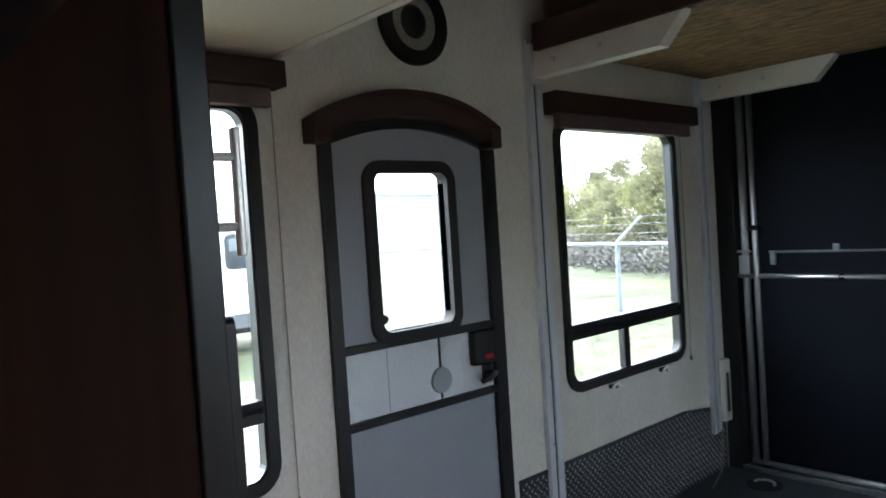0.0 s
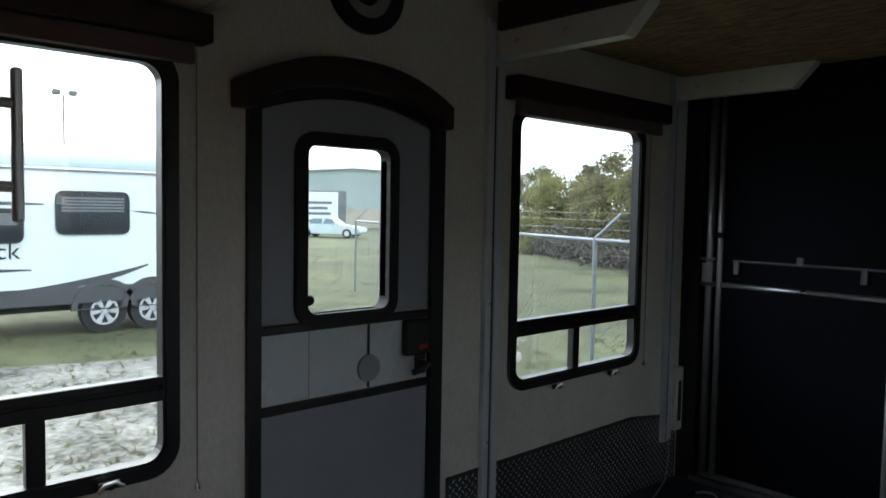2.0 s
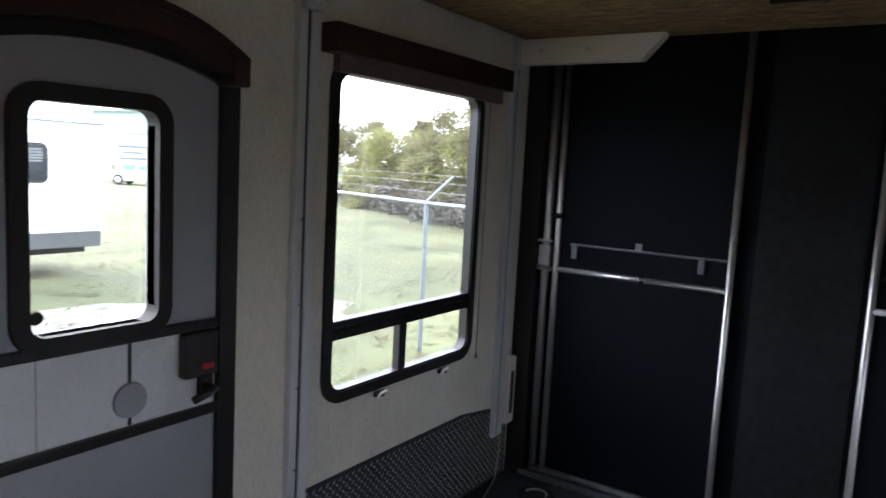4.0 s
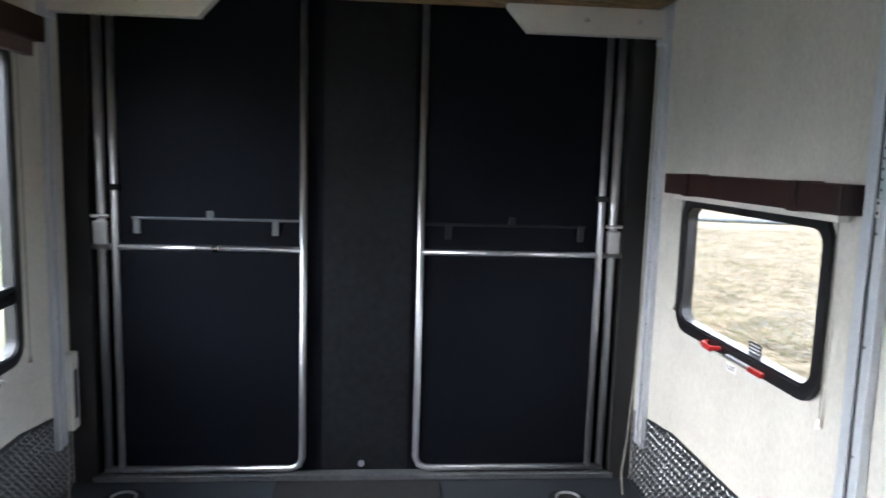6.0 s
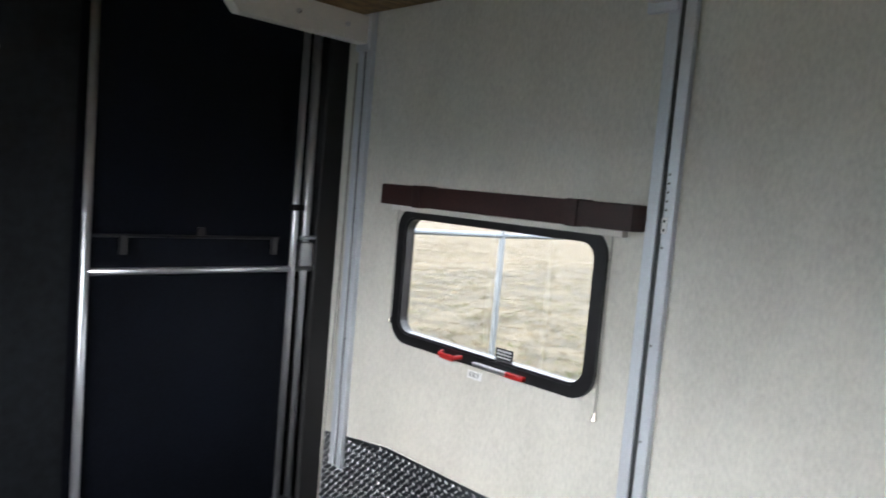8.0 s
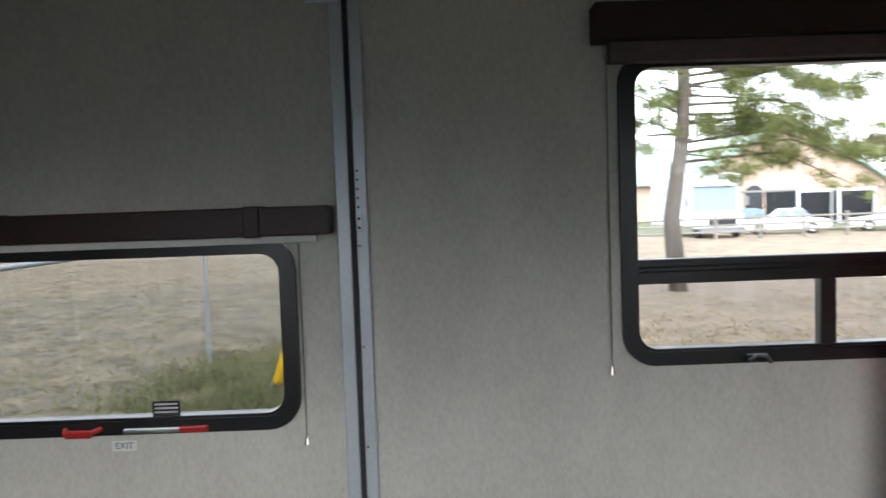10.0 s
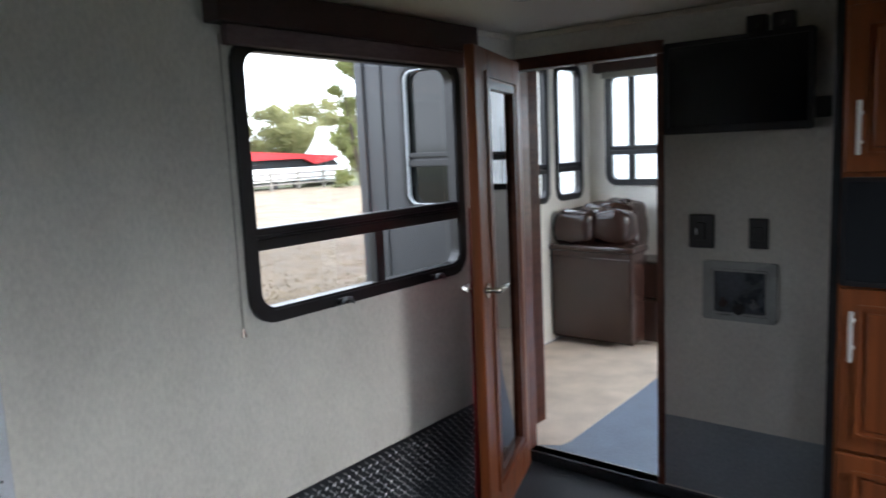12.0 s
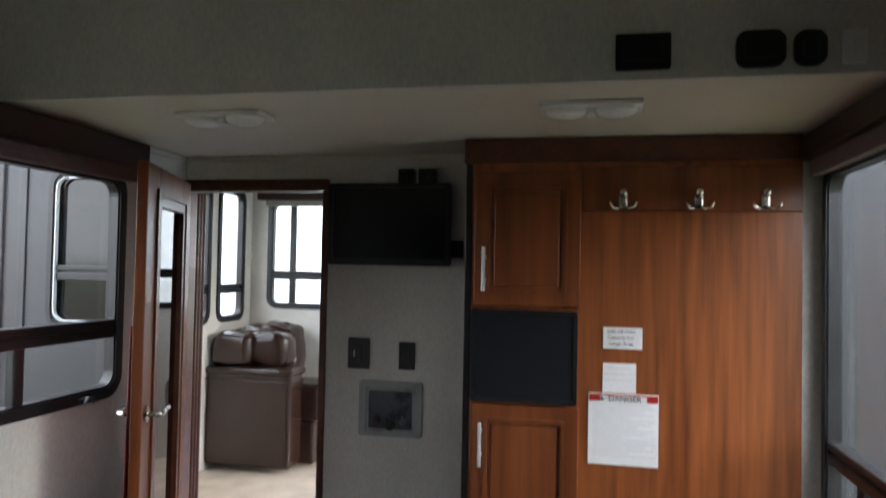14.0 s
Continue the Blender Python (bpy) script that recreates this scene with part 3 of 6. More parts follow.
def rail_gate(xa, xb, sgn, label, m_bar):
    """A tubular gate folded flat against the ramp: xa at the middle, xb at the outside."""
    g = thing("rail_gate", label, "rail gate", (xa, YR - 0.03, 0.05), "rail gates")
    y, r = YR - 0.03, 0.015
    c = 0.05 * sgn
    z0, z1 = 0.05, 2.2
    part("frame_tube", tube([(xa, y, z1), (xa, y, z0 + 0.05), (xa + c * 0.3, y, z0 + 0.015), (xa + c, y, z0), (xb + sgn * 0.07, y, z0)], r, 12), M_ALU, g, smooth=True)
    part("outer_post", tube([(xb, y, z0), (xb, y, z1)], r, 12), M_ALU, g, smooth=True)
    part("hinge_post", tube([(xb + sgn * 0.058, y + 0.008, z0 - 0.01), (xb + sgn * 0.058, y + 0.008, z1)], 0.019, 12), M_ALU, g, "dull grey hinge post", smooth=True)
    part("cross_bar", tube([(xa, y, 1.04), (xb + sgn * 0.10, y, 1.04)], 0.013, 12), M_ALU, g, smooth=True)
    part("mesh_panel", box(min(xa, xb) + 0.012, max(xa, xb) - 0.012, y + 0.004, y + 0.008, 0.065, 2.2), M_RAMP, g, "black mesh panel")
    lat = part("catch_bar", tube([(xa + sgn * 0.02, y - 0.004, 1.165), (xb - sgn * 0.07, y - 0.004, 1.165)], 0.006, 8), m_bar, g, "thin catch bar")
    for q in (0.15, 0.885):
        x = xa + (xb - xa) * q
        part("tab", box(x - 0.013, x + 0.013, y - 0.012, y + 0.004, 1.10, 1.17, 0.002), m_bar, lat)
    part("tab", box((xa + xb) / 2 - 0.015, (xa + xb) / 2 + 0.015, y - 0.008, y + 0.004, 1.17, 1.20, 0.002), m_bar, lat)
    part("clip", box(xb - 0.028, xb + 0.028, y - 0.022, y + 0.012, 1.28, 1.305, 0.003), M_RUBBER, g, "black rubber clip")
    hb = part("hinge_bracket", box(min(xb + sgn * 0.03, xb + sgn * 0.09), max(xb + sgn * 0.03, xb + sgn * 0.09), y - 0.015, y + 0.02, 1.05, 1.15, 0.006), M_ALU, g)
    part("pin", rod((xb + sgn * 0.02, y - 0.01, 1.17), (xb + sgn * 0.10, y - 0.01, 1.17), 0.008, 8), M_ALU, hb)
    return g


rail_gate(-0.262, -1.045, -1, "aluminium tube rail gate folded against the black ramp", M_DULL)
rail_gate(0.245, 1.045, 1, "aluminium tube rail gate folded against the black ramp", M_BLACK)
stud = thing("ramp_stud", "small metal stud at the foot of the ramp", "stud", (0, YR, 0.06))
part("head", rod((0.0, YR - 0.012, 0.06), (0.0, YR, 0.06), 0.014, 10), M_ALU, stud)

# ---- bulkhead: doorway, television, switches, cabinet ----
case = thing("doorway_casing", "dark cherry wood casing round the doorway", "casing", (0.87, YF, 0), kind="structure")
part("post", box(DW0 - 0.028, DW0 + 0.002, YF - 0.062, YF + 0.006, ZL - 0.05, DWT + 0.05, 0.004), M_WOODH, case)
part("post", box(DW1 - 0.002, XD - 0.002, YF - 0.062, YF + 0.014, ZL - 0.05, DWT + 0.05, 0.006), M_WOODH, case)
part("jamb", box(1.226, XD - 0.004, YF + 0.015, -0.10, 0.002, DWT + 0.048, 0.004), M_WOODH, case, "dark stained jamb behind the hinged door")
part("head", box(DW0 - 0.03, XD - 0.002, YF - 0.062, YF + 0.02, DWT, DWT + 0.05, 0.005), M_WOODH, case)
# Added bright strip stands in for light on the underside of the head.
part("lit_head_edge", box(DW0 + 0.005, DW1 - 0.005, YF + 0.004, YF + 0.019, DWT - 0.005, DWT - 0.0005), M_ALU, case, "thin bright metal strip under the head")
step = tagged(part("step", box(-0.056, XD - 0.002, YF - 0.06, YF + 0.012, 0.001, ZL, 0.004), M_PLATE), "diamond plate covered threshold step", "step", kind="structure")

# open door leaf, hinged at the far side
leaf = thing("door_2", "open cherry wood door with a long mirror panel", "door", (1.155, YF + 0.03, ZL), kind="structure")
L, H0, H1 = 0.645, 0.02, 1.735


def leafbox(y0, y1, z0, z1, mat, name, t0=-0.018, t1=0.018, bev=0.004, parent=None):
    return part(name, box(t0, t1, y0, y1, z0, z1, bev), mat, parent or leaf)


G0, G1 = 0.128, 0.488
pieces = [leafbox(0, G0, H0, H1, M_WOOD, "stile"), leafbox(G1, L, H0, H1, M_WOOD, "stile"),
          leafbox(G0, G1, H1 - 0.12, H1, M_WOOD, "top_rail"), leafbox(G0, G1, H0, H0 + 0.17, M_WOOD, "bottom_rail")]
for q0, q1, grow in ((-0.022, 0.022, 0.0), (-0.026, 0.026, 0.03)):
    pieces.append(part("panel_bead", ring("x", q0, q1, rounded(G0 - 0.014 - grow, G1 + 0.014 + grow, H0 + 0.156 - grow, H1 - 0.106 + grow, 0.004, 1), rounded(G0 + 0.012 - grow * 1.2, G1 - 0.012 + grow * 1.2, H0 + 0.182 - grow * 1.2, H1 - 0.132 + grow * 1.2, 0.004, 1)), M_WOODH if grow == 0 else M_WOOD, leaf))
pane2 = part("glass_panel", box(-0.003, 0.003, G0, G1, H0 + 0.17, H1 - 0.12), M_TINT, leaf, "long mirrored panel")
pieces.append(pane2)
for s in (-1, 1):
    hn = part("handle", tube([(s * 0.018, L - 0.042, 0.915), (s * 0.06, L - 0.042, 0.915), (s * 0.068, L - 0.062, 0.915), (s * 0.068, L - 0.142, 0.917)], 0.010), M_CHROME, leaf, "brushed nickel lever handle", smooth=True)
    pieces.append(hn)
    rs = rod((s * 0.018, L - 0.042, 0.915), (s * 0.027, L - 0.042, 0.915), 0.027, 20)
    pieces.append(part("rose", rs, M_CHROME, leaf))
for z in (0.2, 0.85, 1.5):
    pieces.append(part("hinge", rod((0, -0.006, z - 0.04), (0, -0.006, z + 0.04), 0.006, 8), M_CHROME, leaf))
turn = pose(1.130, -0.041, ZL, 0, 0, 19.5)
for p in pieces:
    p.matrix_parent_inverse = Matrix.Identity(4)
leaf.matrix_basis = turn
cur = thing("red_curtain", "dark red fabric hanging behind the open door", "curtain", (0.93, 0.56, 0.05))
cb = bmesh.new()
rows = []
for k in range(15):
    q, wav = L - 0.17 + 0.16 * k / 14, 0.004 * math.sin(k * 1.7)
    rows.append([cb.verts.new(turn @ Vector((0.028 + wav + fx, q + fy * k / 14, z - ZL))) for z, fx, fy in ((0.07, 0.012, 0.02), (0.5, 0.004, 0.01), (1.25, 0.0, -0.004))])
for a, b in zip(rows, rows[1:]):
    cb.faces.new((a[0], b[0], b[1], a[1]))
    cb.faces.new((a[1], b[1], b[2], a[2]))
ex = bmesh.ops.extrude_face_region(cb, geom=cb.faces[:])
bmesh.ops.translate(cb, vec=(0, 0.004, 0), verts=[g for g in ex["geom"] if isinstance(g, bmesh.types.BMVert)])
bmesh.ops.recalc_face_normals(cb, faces=cb.faces[:])
part("cloth", cb, M_REDC, cur)

tv = thing("television", "black flat television on a wall mount", "television", (0.28, YF, 1.46))
part("mount", box(0.16, 0.40, YF, YF + 0.02, 1.50, 1.74, 0.004), M_BLACK, tv)
part("back_shell", box(0.06, 0.535, YF + 0.018, YF + 0.04, 1.485, 1.78, 0.01), M_BLACK, tv)
part("bezel", ring("y", YF + 0.035, YF + 0.058, rounded(0.045, 0.556, 1.465, 1.798, 0.012), rounded(0.064, 0.537, 1.492, 1.78, 0.004)), M_BLACK, tv)
part("mount_arm", box(0.0, 0.07, YF + 0.002, YF + 0.022, 1.50, 1.57, 0.004), M_BLACK, tv)
part("screen", box(0.056, 0.545, YF + 0.036, YF + 0.050, 1.482, 1.79), M_SCREEN, tv, "dark switched-off screen")
for x0, x1 in ((0.113, 0.182), (0.201, 0.266)):
    aj = thing("antenna_jack", "small black connector box above the television", "connector", (x0, YF, 1.79), "connector boxes")
    part("case", box(x0, x1, YF + 0.001, YF + 0.05, 1.799, 1.857, 0.004), M_BLACK, aj)
    part("jack", rod(((x0 + x1) / 2, YF + 0.05, 1.82), ((x0 + x1) / 2, YF + 0.062, 1.82), 0.008, 10), M_BLACK, aj)
for x0, x1, z0, z1, kk in ((0.383, 0.476, 1.038, 1.165, 1), (0.192, 0.259, 1.044, 1.154, 0)):
    sw = thing("switch_plate", "black switch plate on the beige wall", "switch", (x0, YF, z0), "switch plates")
    part("plate", box(x0, x1, YF + 0.001, YF + 0.010, z0, z1, 0.003), M_BLACK, sw)
    part("rocker", box((x0 + x1) / 2 - 0.016, (x0 + x1) / 2 + 0.016, YF + 0.010, YF + 0.016, z0 + 0.03, z1 - 0.03, 0.003), M_BLACK, sw)
    if kk:
        part("indicator", box(x1 - 0.030, x1 - 0.026, YF + 0.0102, YF + 0.013, z0 + 0.05, z0 + 0.075), M_PAPER, sw, "tiny white indicator")
utl = thing("utility_box", "clear-framed recessed wall box with water fittings", "utility box", (0.28, YF, 0.78))
part("frame", ring("y", YF + 0.001, YF + 0.014, rounded(0.158, 0.422, 0.770, 0.993, 0.012), rounded(0.188, 0.392, 0.790, 0.965, 0.006)), M_RVG0, utl, "grey clear plastic frame")
part("well", box(0.180, 0.400, YF + 0.002, YF + 0.006, 0.785, 0.970), M_WELL, utl, "clear cover over pale blue-grey fittings")
part("inner_lip", ring("y", YF + 0.005, YF + 0.011, rounded(0.190, 0.390, 0.792, 0.963, 0.006), rounded(0.198, 0.382, 0.800, 0.955, 0.006)), M_RVG0, utl)
for x, m in ((0.235, M_DULL), (0.345, M_VAL)):
    v = part("valve", rod((x, YF + 0.006, 0.835), (x, YF + 0.026, 0.835), 0.013, 12), m, utl)
    part("lever", box(x - 0.004, x + 0.004, YF + 0.026, YF + 0.031, 0.822, 0.862, 0.002), m, v)
part("drain", rod((0.29, YF + 0.006, 0.815), (0.29, YF + 0.016, 0.815), 0.02, 16), M_RUBBER, utl)

cab = thing("cabinet", "tall cherry wood cabinet with raised panel doors", "cabinet", (-0.27, YC, 0))
# The side faces away from the windows; its shade is in the wood colour.
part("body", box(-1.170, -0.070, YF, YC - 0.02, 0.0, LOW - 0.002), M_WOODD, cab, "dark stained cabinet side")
part("edge_trim", box(-0.088, -0.064, YC - 0.035, YC + 0.002, 0, LOW - 0.003, 0.003), M_BLACK, cab, "dark edge trim")
part("face_panel", box(-1.173, -0.084, YC - 0.02, YC, 0.0, LOW - 0.004), M_WOODP, cab, "plain cherry veneer panel")


tagged(part("wall_return", box(XP + 0.001, -1.174, YF, YC - 0.03, 0, LOW - 0.002), M_WALL), "beige wall strip beside the cabinet", "wall", kind="structure")


def panel_door(x0, x1, z0, z1, hz, hx):
    d = part("door", box(x0, x1, YC, YC + 0.016, z0, z1, 0.004), M_WOOD, cab)
    w = 0.058
    part("frame_bead", ring("y", YC + 0.014, YC + 0.023, rounded(x0 + w - 0.012, x1 - w + 0.012, z0 + w - 0.012, z1 - w + 0.012, 0.006, 2), rounded(x0 + w, x1 - w, z0 + w, z1 - w, 0.004, 2)), M_WOOD, d)
    part("raised_panel", box(x0 + w + 0.012, x1 - w - 0.012, YC + 0.012, YC + 0.020, z0 + w + 0.012, z1 - w - 0.012, 0.006), M_WOOD, d)
    if hz:
        h = part("handle", box(hx - 0.0065, hx + 0.0065, YC + 0.057, YC + 0.067, hz - 0.076, hz + 0.076, 0.003), M_SATIN, d, "flat satin bar handle")
        for q in (-0.041, 0.041):
            part("standoff", rod((hx, YC + 0.012, hz + q), (hx, YC + 0.059, hz + q), 0.0055, 8), M_SATIN, h)


panel_door(-0.467, -0.098, 1.330, 1.80, 1.458, -0.139)
panel_door(-0.467, -0.098, 0.490, 0.990, 0.856, -0.135)
panel_door(-0.467, -0.098, 0.05, 0.478, 0, 0)
mw = part("appliance_panel", box(-0.454, -0.100, YC + 0.001, YC + 0.022, 1.006, 1.31, 0.008), M_MWAVE, cab, "dark blank appliance panel")
part("panel_trim", ring("y", YC + 0.002, YC + 0.025, rounded(-0.461, -0.093, 0.999, 1.317, 0.01), rounded(-0.447, -0.107, 1.013, 1.303, 0.008)), M_BLACK, mw)
part("hook_rail", box(-1.170, -0.470, YC + 0.0005, YC + 0.010, 1.662, 1.815, 0.003), M_WOOD, cab, "cherry wood hook rail")
# Darker wood here puts the shade along the cabinet top into colour.
part("crown", box(-1.170, -0.058, YC, YC + 0.014, 1.83, LOW - 0.003, 0.004), M_WOODH, cab)
for x in (-0.606, -0.850, -1.057):
    hk = thing("coat_hook", "double chrome coat hook on the wooden rail", "hook", (x, YC + 0.01, 1.69), "coat hooks")
    part("plate", box(x - 0.014, x + 0.014, YC + 0.010, YC + 0.016, 1.67, 1.735, 0.005), M_CHROME, hk)
    for s in (-1, 1):
        part("prong", tube([(x, YC + 0.014, 1.68), (x + s * 0.02, YC + 0.035, 1.668), (x + s * 0.036, YC + 0.045, 1.672), (x + s * 0.044, YC + 0.045, 1.69)], 0.005, 8), M_CHROME, hk, smooth=True)
    kb = bmesh.new()
    bmesh.ops.create_uvsphere(kb, u_segments=14, v_segments=8, radius=0.016)
    bmesh.ops.translate(kb, vec=(x, YC + 0.03, 1.722), verts=kb.verts)
    part("knob", kb, M_CHROME, hk, smooth=True)


def text(body, size, x, y, z, mat, parent, facing="y"):
    cu = bpy.data.curves.new("lettering", "FONT")
    cu.body, cu.size, cu.align_x, cu.align_y, cu.extrude = body, size, "CENTER", "CENTER", 0.0003
    tmp = bpy.data.objects.new("lettering", cu)
    me = bpy.data.meshes.new_from_object(tmp)
    me.name = "lettering"
    bpy.data.objects.remove(tmp)
    bpy.data.curves.remove(cu)
    me.transform(pose(x, y, z, 90, 0, 180 if facing == "y" else (-90 if facing == "-x" else 90)))
    me.materials.append(mat)
    ob = new("lettering", me)
    ob.parent, ob.matrix_parent_inverse = parent, parent.matrix_basis.inverted()
    return ob


def sheet(name, label, x0, x1, z0, z1, y=None):
    s = thing(name, label, "label", ((x0 + x1) / 2, YC, z0), "stickers on the cabinet")
    y = YC + 0.001 if y is None else y
    part("paper", box(x0, x1, y, y + 0.002, z0, z1), M_PAPER, s)
    return s


text("EXIT", 0.024, XD - 0.0024, 2.611, 0.789, M_INKD, exit_st, "-x")
dng = sheet("danger_sign", "white danger notice with a red heading", -0.73, -0.50, 0.805, 1.045)
for x0, x1 in ((-0.728, -0.692), (-0.538, -0.502)):
    part("heading", box(x0, x1, YC + 0.003, YC + 0.004, 1.018, 1.041), M_RED, dng)
part("heading_rule", box(-0.692, -0.538, YC + 0.003, YC + 0.0035, 1.037, 1.041), M_RED, dng)
text("DANGER", 0.027, -0.620, YC + 0.0045, 1.027, M_INKD, dng)
tri = bmesh.new()
a = [tri.verts.new((-0.548 + dx, YC + 0.0046, 1.021 + dz)) for dx, dz in ((-0.004, 0), (0.012, 0), (0.004, 0.015))]
tri.faces.new(a)
part("warning_mark", tri, M_INKD, dng)
for k in range(17):
    z = 1.008 - 0.0108 * k
    wv = (0.19, 0.205, 0.17, 0.20, 0.12, 0.205, 0.19, 0.15, 0.2, 0.18, 0.1)[k % 11]
    part("print_line", box(-0.515 - wv, -0.515, YC + 0.003, YC + 0.0034, z - 0.0021, z + 0.0021), M_INK, dng)
ck = sheet("capacity_sticker", "white capacity sticker with dark print", -0.675, -0.546, 1.195, 1.268)
text("2000 LB MAX", 0.0165, -0.605, YC + 0.0034, 1.254, M_INKD, ck)
text("Capacity For", 0.017, -0.605, YC + 0.0034, 1.234, M_INKD, ck)
text("Cargo Area", 0.017, -0.605, YC + 0.0034, 1.213, M_INKD, ck)
pl = sheet("paper_tag", "small pale blue paper tag on the cabinet", -0.656, -0.546, 1.048, 1.147)
for k in range(3):
    part("print_line", box(-0.64, -0.55, YC + 0.003, YC + 0.0034, 1.128 - 0.02 * k, 1.132 - 0.02 * k), M_INK, pl)

# ---- loft face: dark outlets; lamps under the loft ----
for x0, x1, z0, z1, m in ((-0.682, -0.554, 1.938, 2.024, M_BLACK), (-0.935, -0.827, 1.934, 2.020, M_BLACK), (-1.022, -0.952, 1.933, 2.016, M_BLACK), (-1.105, -1.056, 1.936, 2.012, M_WHITE)):
    pl = thing("wall_outlet" if m == M_BLACK else "thermostat", ("black outlet panel" if m == M_BLACK else "white thermostat") + " on the loft face", "outlet" if m == M_BLACK else "thermostat", (x0, YB + 0.03, z0), "panels on the loft face")
    part("plate", slab("y", YB + 0.031, YB + 0.043, rounded(x0, x1, z0, z1, 0.006 if x0 > -0.7 or m == M_WHITE else 0.026)), m, pl)
    part("inset", box(x0 + 0.018, x1 - 0.018, YB + 0.043, YB + 0.047, z0 + 0.02, z1 - 0.02, 0.003), m, pl)
for x in (0.61, -0.497):
    lp = thing("ceiling_lamp", "twin clear-lens ceiling lamp, switched off", "lamp", (x, 0.605, LOW), "ceiling lamps")
    part("base", box(x - 0.14, x + 0.14, 0.545, 0.665, LOW - 0.016, LOW - 0.001, 0.006), M_WHITE, lp)
    for s in (-1, 1):
        ln = bmesh.new()
        bmesh.ops.create_uvsphere(ln, u_segments=20, v_segments=10, radius=0.06)
        bmesh.ops.transform(ln, matrix=Matrix.Translation((x + s * 0.068, 0.605, LOW - 0.016)) @ Matrix.Diagonal((1.05, 0.92, 0.48, 1)), verts=ln.verts)
        part("lens", ln, M_LENS, lp, "clear ribbed lens", smooth=True)
    part("switch", box(x - 0.012, x + 0.012, 0.58, 0.63, LOW - 0.034, LOW - 0.016, 0.003), M_WHITE, lp)

# ---- trims and diamond plate ----
for y0, y1, x, s in ((-0.15, YB, XP, 1), (-0.15, YB, XD, -1)):
    tagged(part("trim", box(min(x, x + s * 0.02), max(x, x + s * 0.02), y0, y1, LOW - 0.022, LOW - 0.001, 0.005), M_CEIL), "cream cove moulding under the lowered ceiling", "trim", kind="structure")
tagged(part("trim", box(-0.056, XD - 0.021, YF, YF + 0.02, LOW - 0.022, LOW - 0.001, 0.005), M_CEIL), "cream cove moulding under the lowered ceiling", "trim", kind="structure")


# Paler copy of the plate: what it reflects is put into its colour.
M_PLATEB = material("reflecting_plate", (0.34, 0.38, 0.42), 0.45, 0.4, vary=0.1, scale=4, fine=80, bump=0.05)


def diamond_plate(axis, w, side, u0, u1, z0, z1, rake=0.0, plain=None):
    """Kick plate with raised lozenge, joined; the top may drop near one end."""
    ob = thing("kick_plate", "dark diamond plate kick panel along the wall", "kick plate", place(axis, w, (u0 + u1) / 2, z0), "kick plates")
    lo, hi = sorted((u0, u1))
    out = [(lo, z0), (hi, z0), (hi, z1 - rake), (hi - (0.42 if rake else 0.0) - 0.001, z1), (lo, z1)]
    part("sheet", slab(axis, w + side * 0.001, w + side * 0.005, out), plain or M_PLATE, ob)
    verts, faces = [], []
    p = 0.034
    row = 0
    z = z0 + 0.02
    while z < z1 - 0.012:
        u = lo + 0.02 + (p / 2 if row % 2 else 0)
        while u < hi - 0.015:
            if not (rake and z > z1 - rake * max(0, (u - hi + 0.42)) / 0.42 - 0.012):
                a = math.pi / 4 if row % 2 else -math.pi / 4
                n = len(verts)
                du, dz = math.cos(a), math.sin(a)
                for s0, t0, h in ((-0.012, 0, 0.005), (0, -0.0035, 0.005), (0.012, 0, 0.005), (0, 0.0035, 0.005), (0, 0, 0.0078)):
                    verts.append(place(axis, w + side * h, u + s0 * du - t0 * dz, z + s0 * dz + t0 * du))
                for k in range(4):
                    f = (n + k, n + (k + 1) % 4, n + 4)
                    faces.append(f)
            u += p
        z += p * 0.5
        row += 1
    me = bpy.data.meshes.new("lozenge")
    me.from_pydata(verts, [], faces)
    me.materials.append(plain or M_LOZ)
    lz = new("lozenge", me)
    lz.parent, lz.matrix_parent_inverse = ob, ob.matrix_basis.inverted()
    lz["kind"] = "stuff"
    return ob


diamond_plate("x", XD, -1, -0.095, 3.46, 0.0, 0.395, 0.06)
diamond_plate("x", XP, 1, 1.80, 3.46, 0.0, 0.40, 0.06)
diamond_plate("y", YF, 1, -0.055, DW0 - 0.03, 0.06, 0.353, 0.0, M_PLATEB)
lead = thing("loose_cable", "thin grey cable hanging by the ramp corner", "cable", (1.2, 3.43, 0))
part("wire", tube([(1.225, 3.40, 1.9), (1.222, 3.41, 1.0), (1.215, 3.42, 0.5), (1.19, 3.40, 0.2), (1.16, 3.36, 0.08), (1.15, 3.30, 0.008)], 0.004, 6), M_CLOTH, lead)
lead2 = thing("loose_cable", "thin grey cable hanging by the ramp corner", "cable", (-1.2, 3.3, 0))
part("wire", tube([(-1.20, 3.335, 0.24), (-1.195, 3.33, 0.15), (-1.17, 3.26, 0.05), (-1.14, 3.1, 0.008)], 0.004, 6), M_CLOTH, lead2)
for x, y in ((-0.978, 3.315), (0.898, 3.27)):
    td = thing("floor_tie_down", "round recessed black tie-down ring in the floor", "tie-down", (x, y, 0), "floor tie-downs")
    part("cup", rod((x, y, 0.0005), (x, y, 0.006), 0.085, 28), M_RUBBER, td)
    part("d_ring", tube([(x + 0.05 * math.cos(a), y + 0.05 * math.sin(a), 0.012) for a in (math.pi * k / 8 for k in range(9))], 0.006, 8), M_ALU, td)
mat = thing("floor_mat", "black rubber mat lying before the ramp", "mat", (0.1, 3.2, 0))
part("sheet", box(-0.371, 0.350, 2.6, 3.465, 0.001, 0.008, 0.002), M_RUBBER, mat)

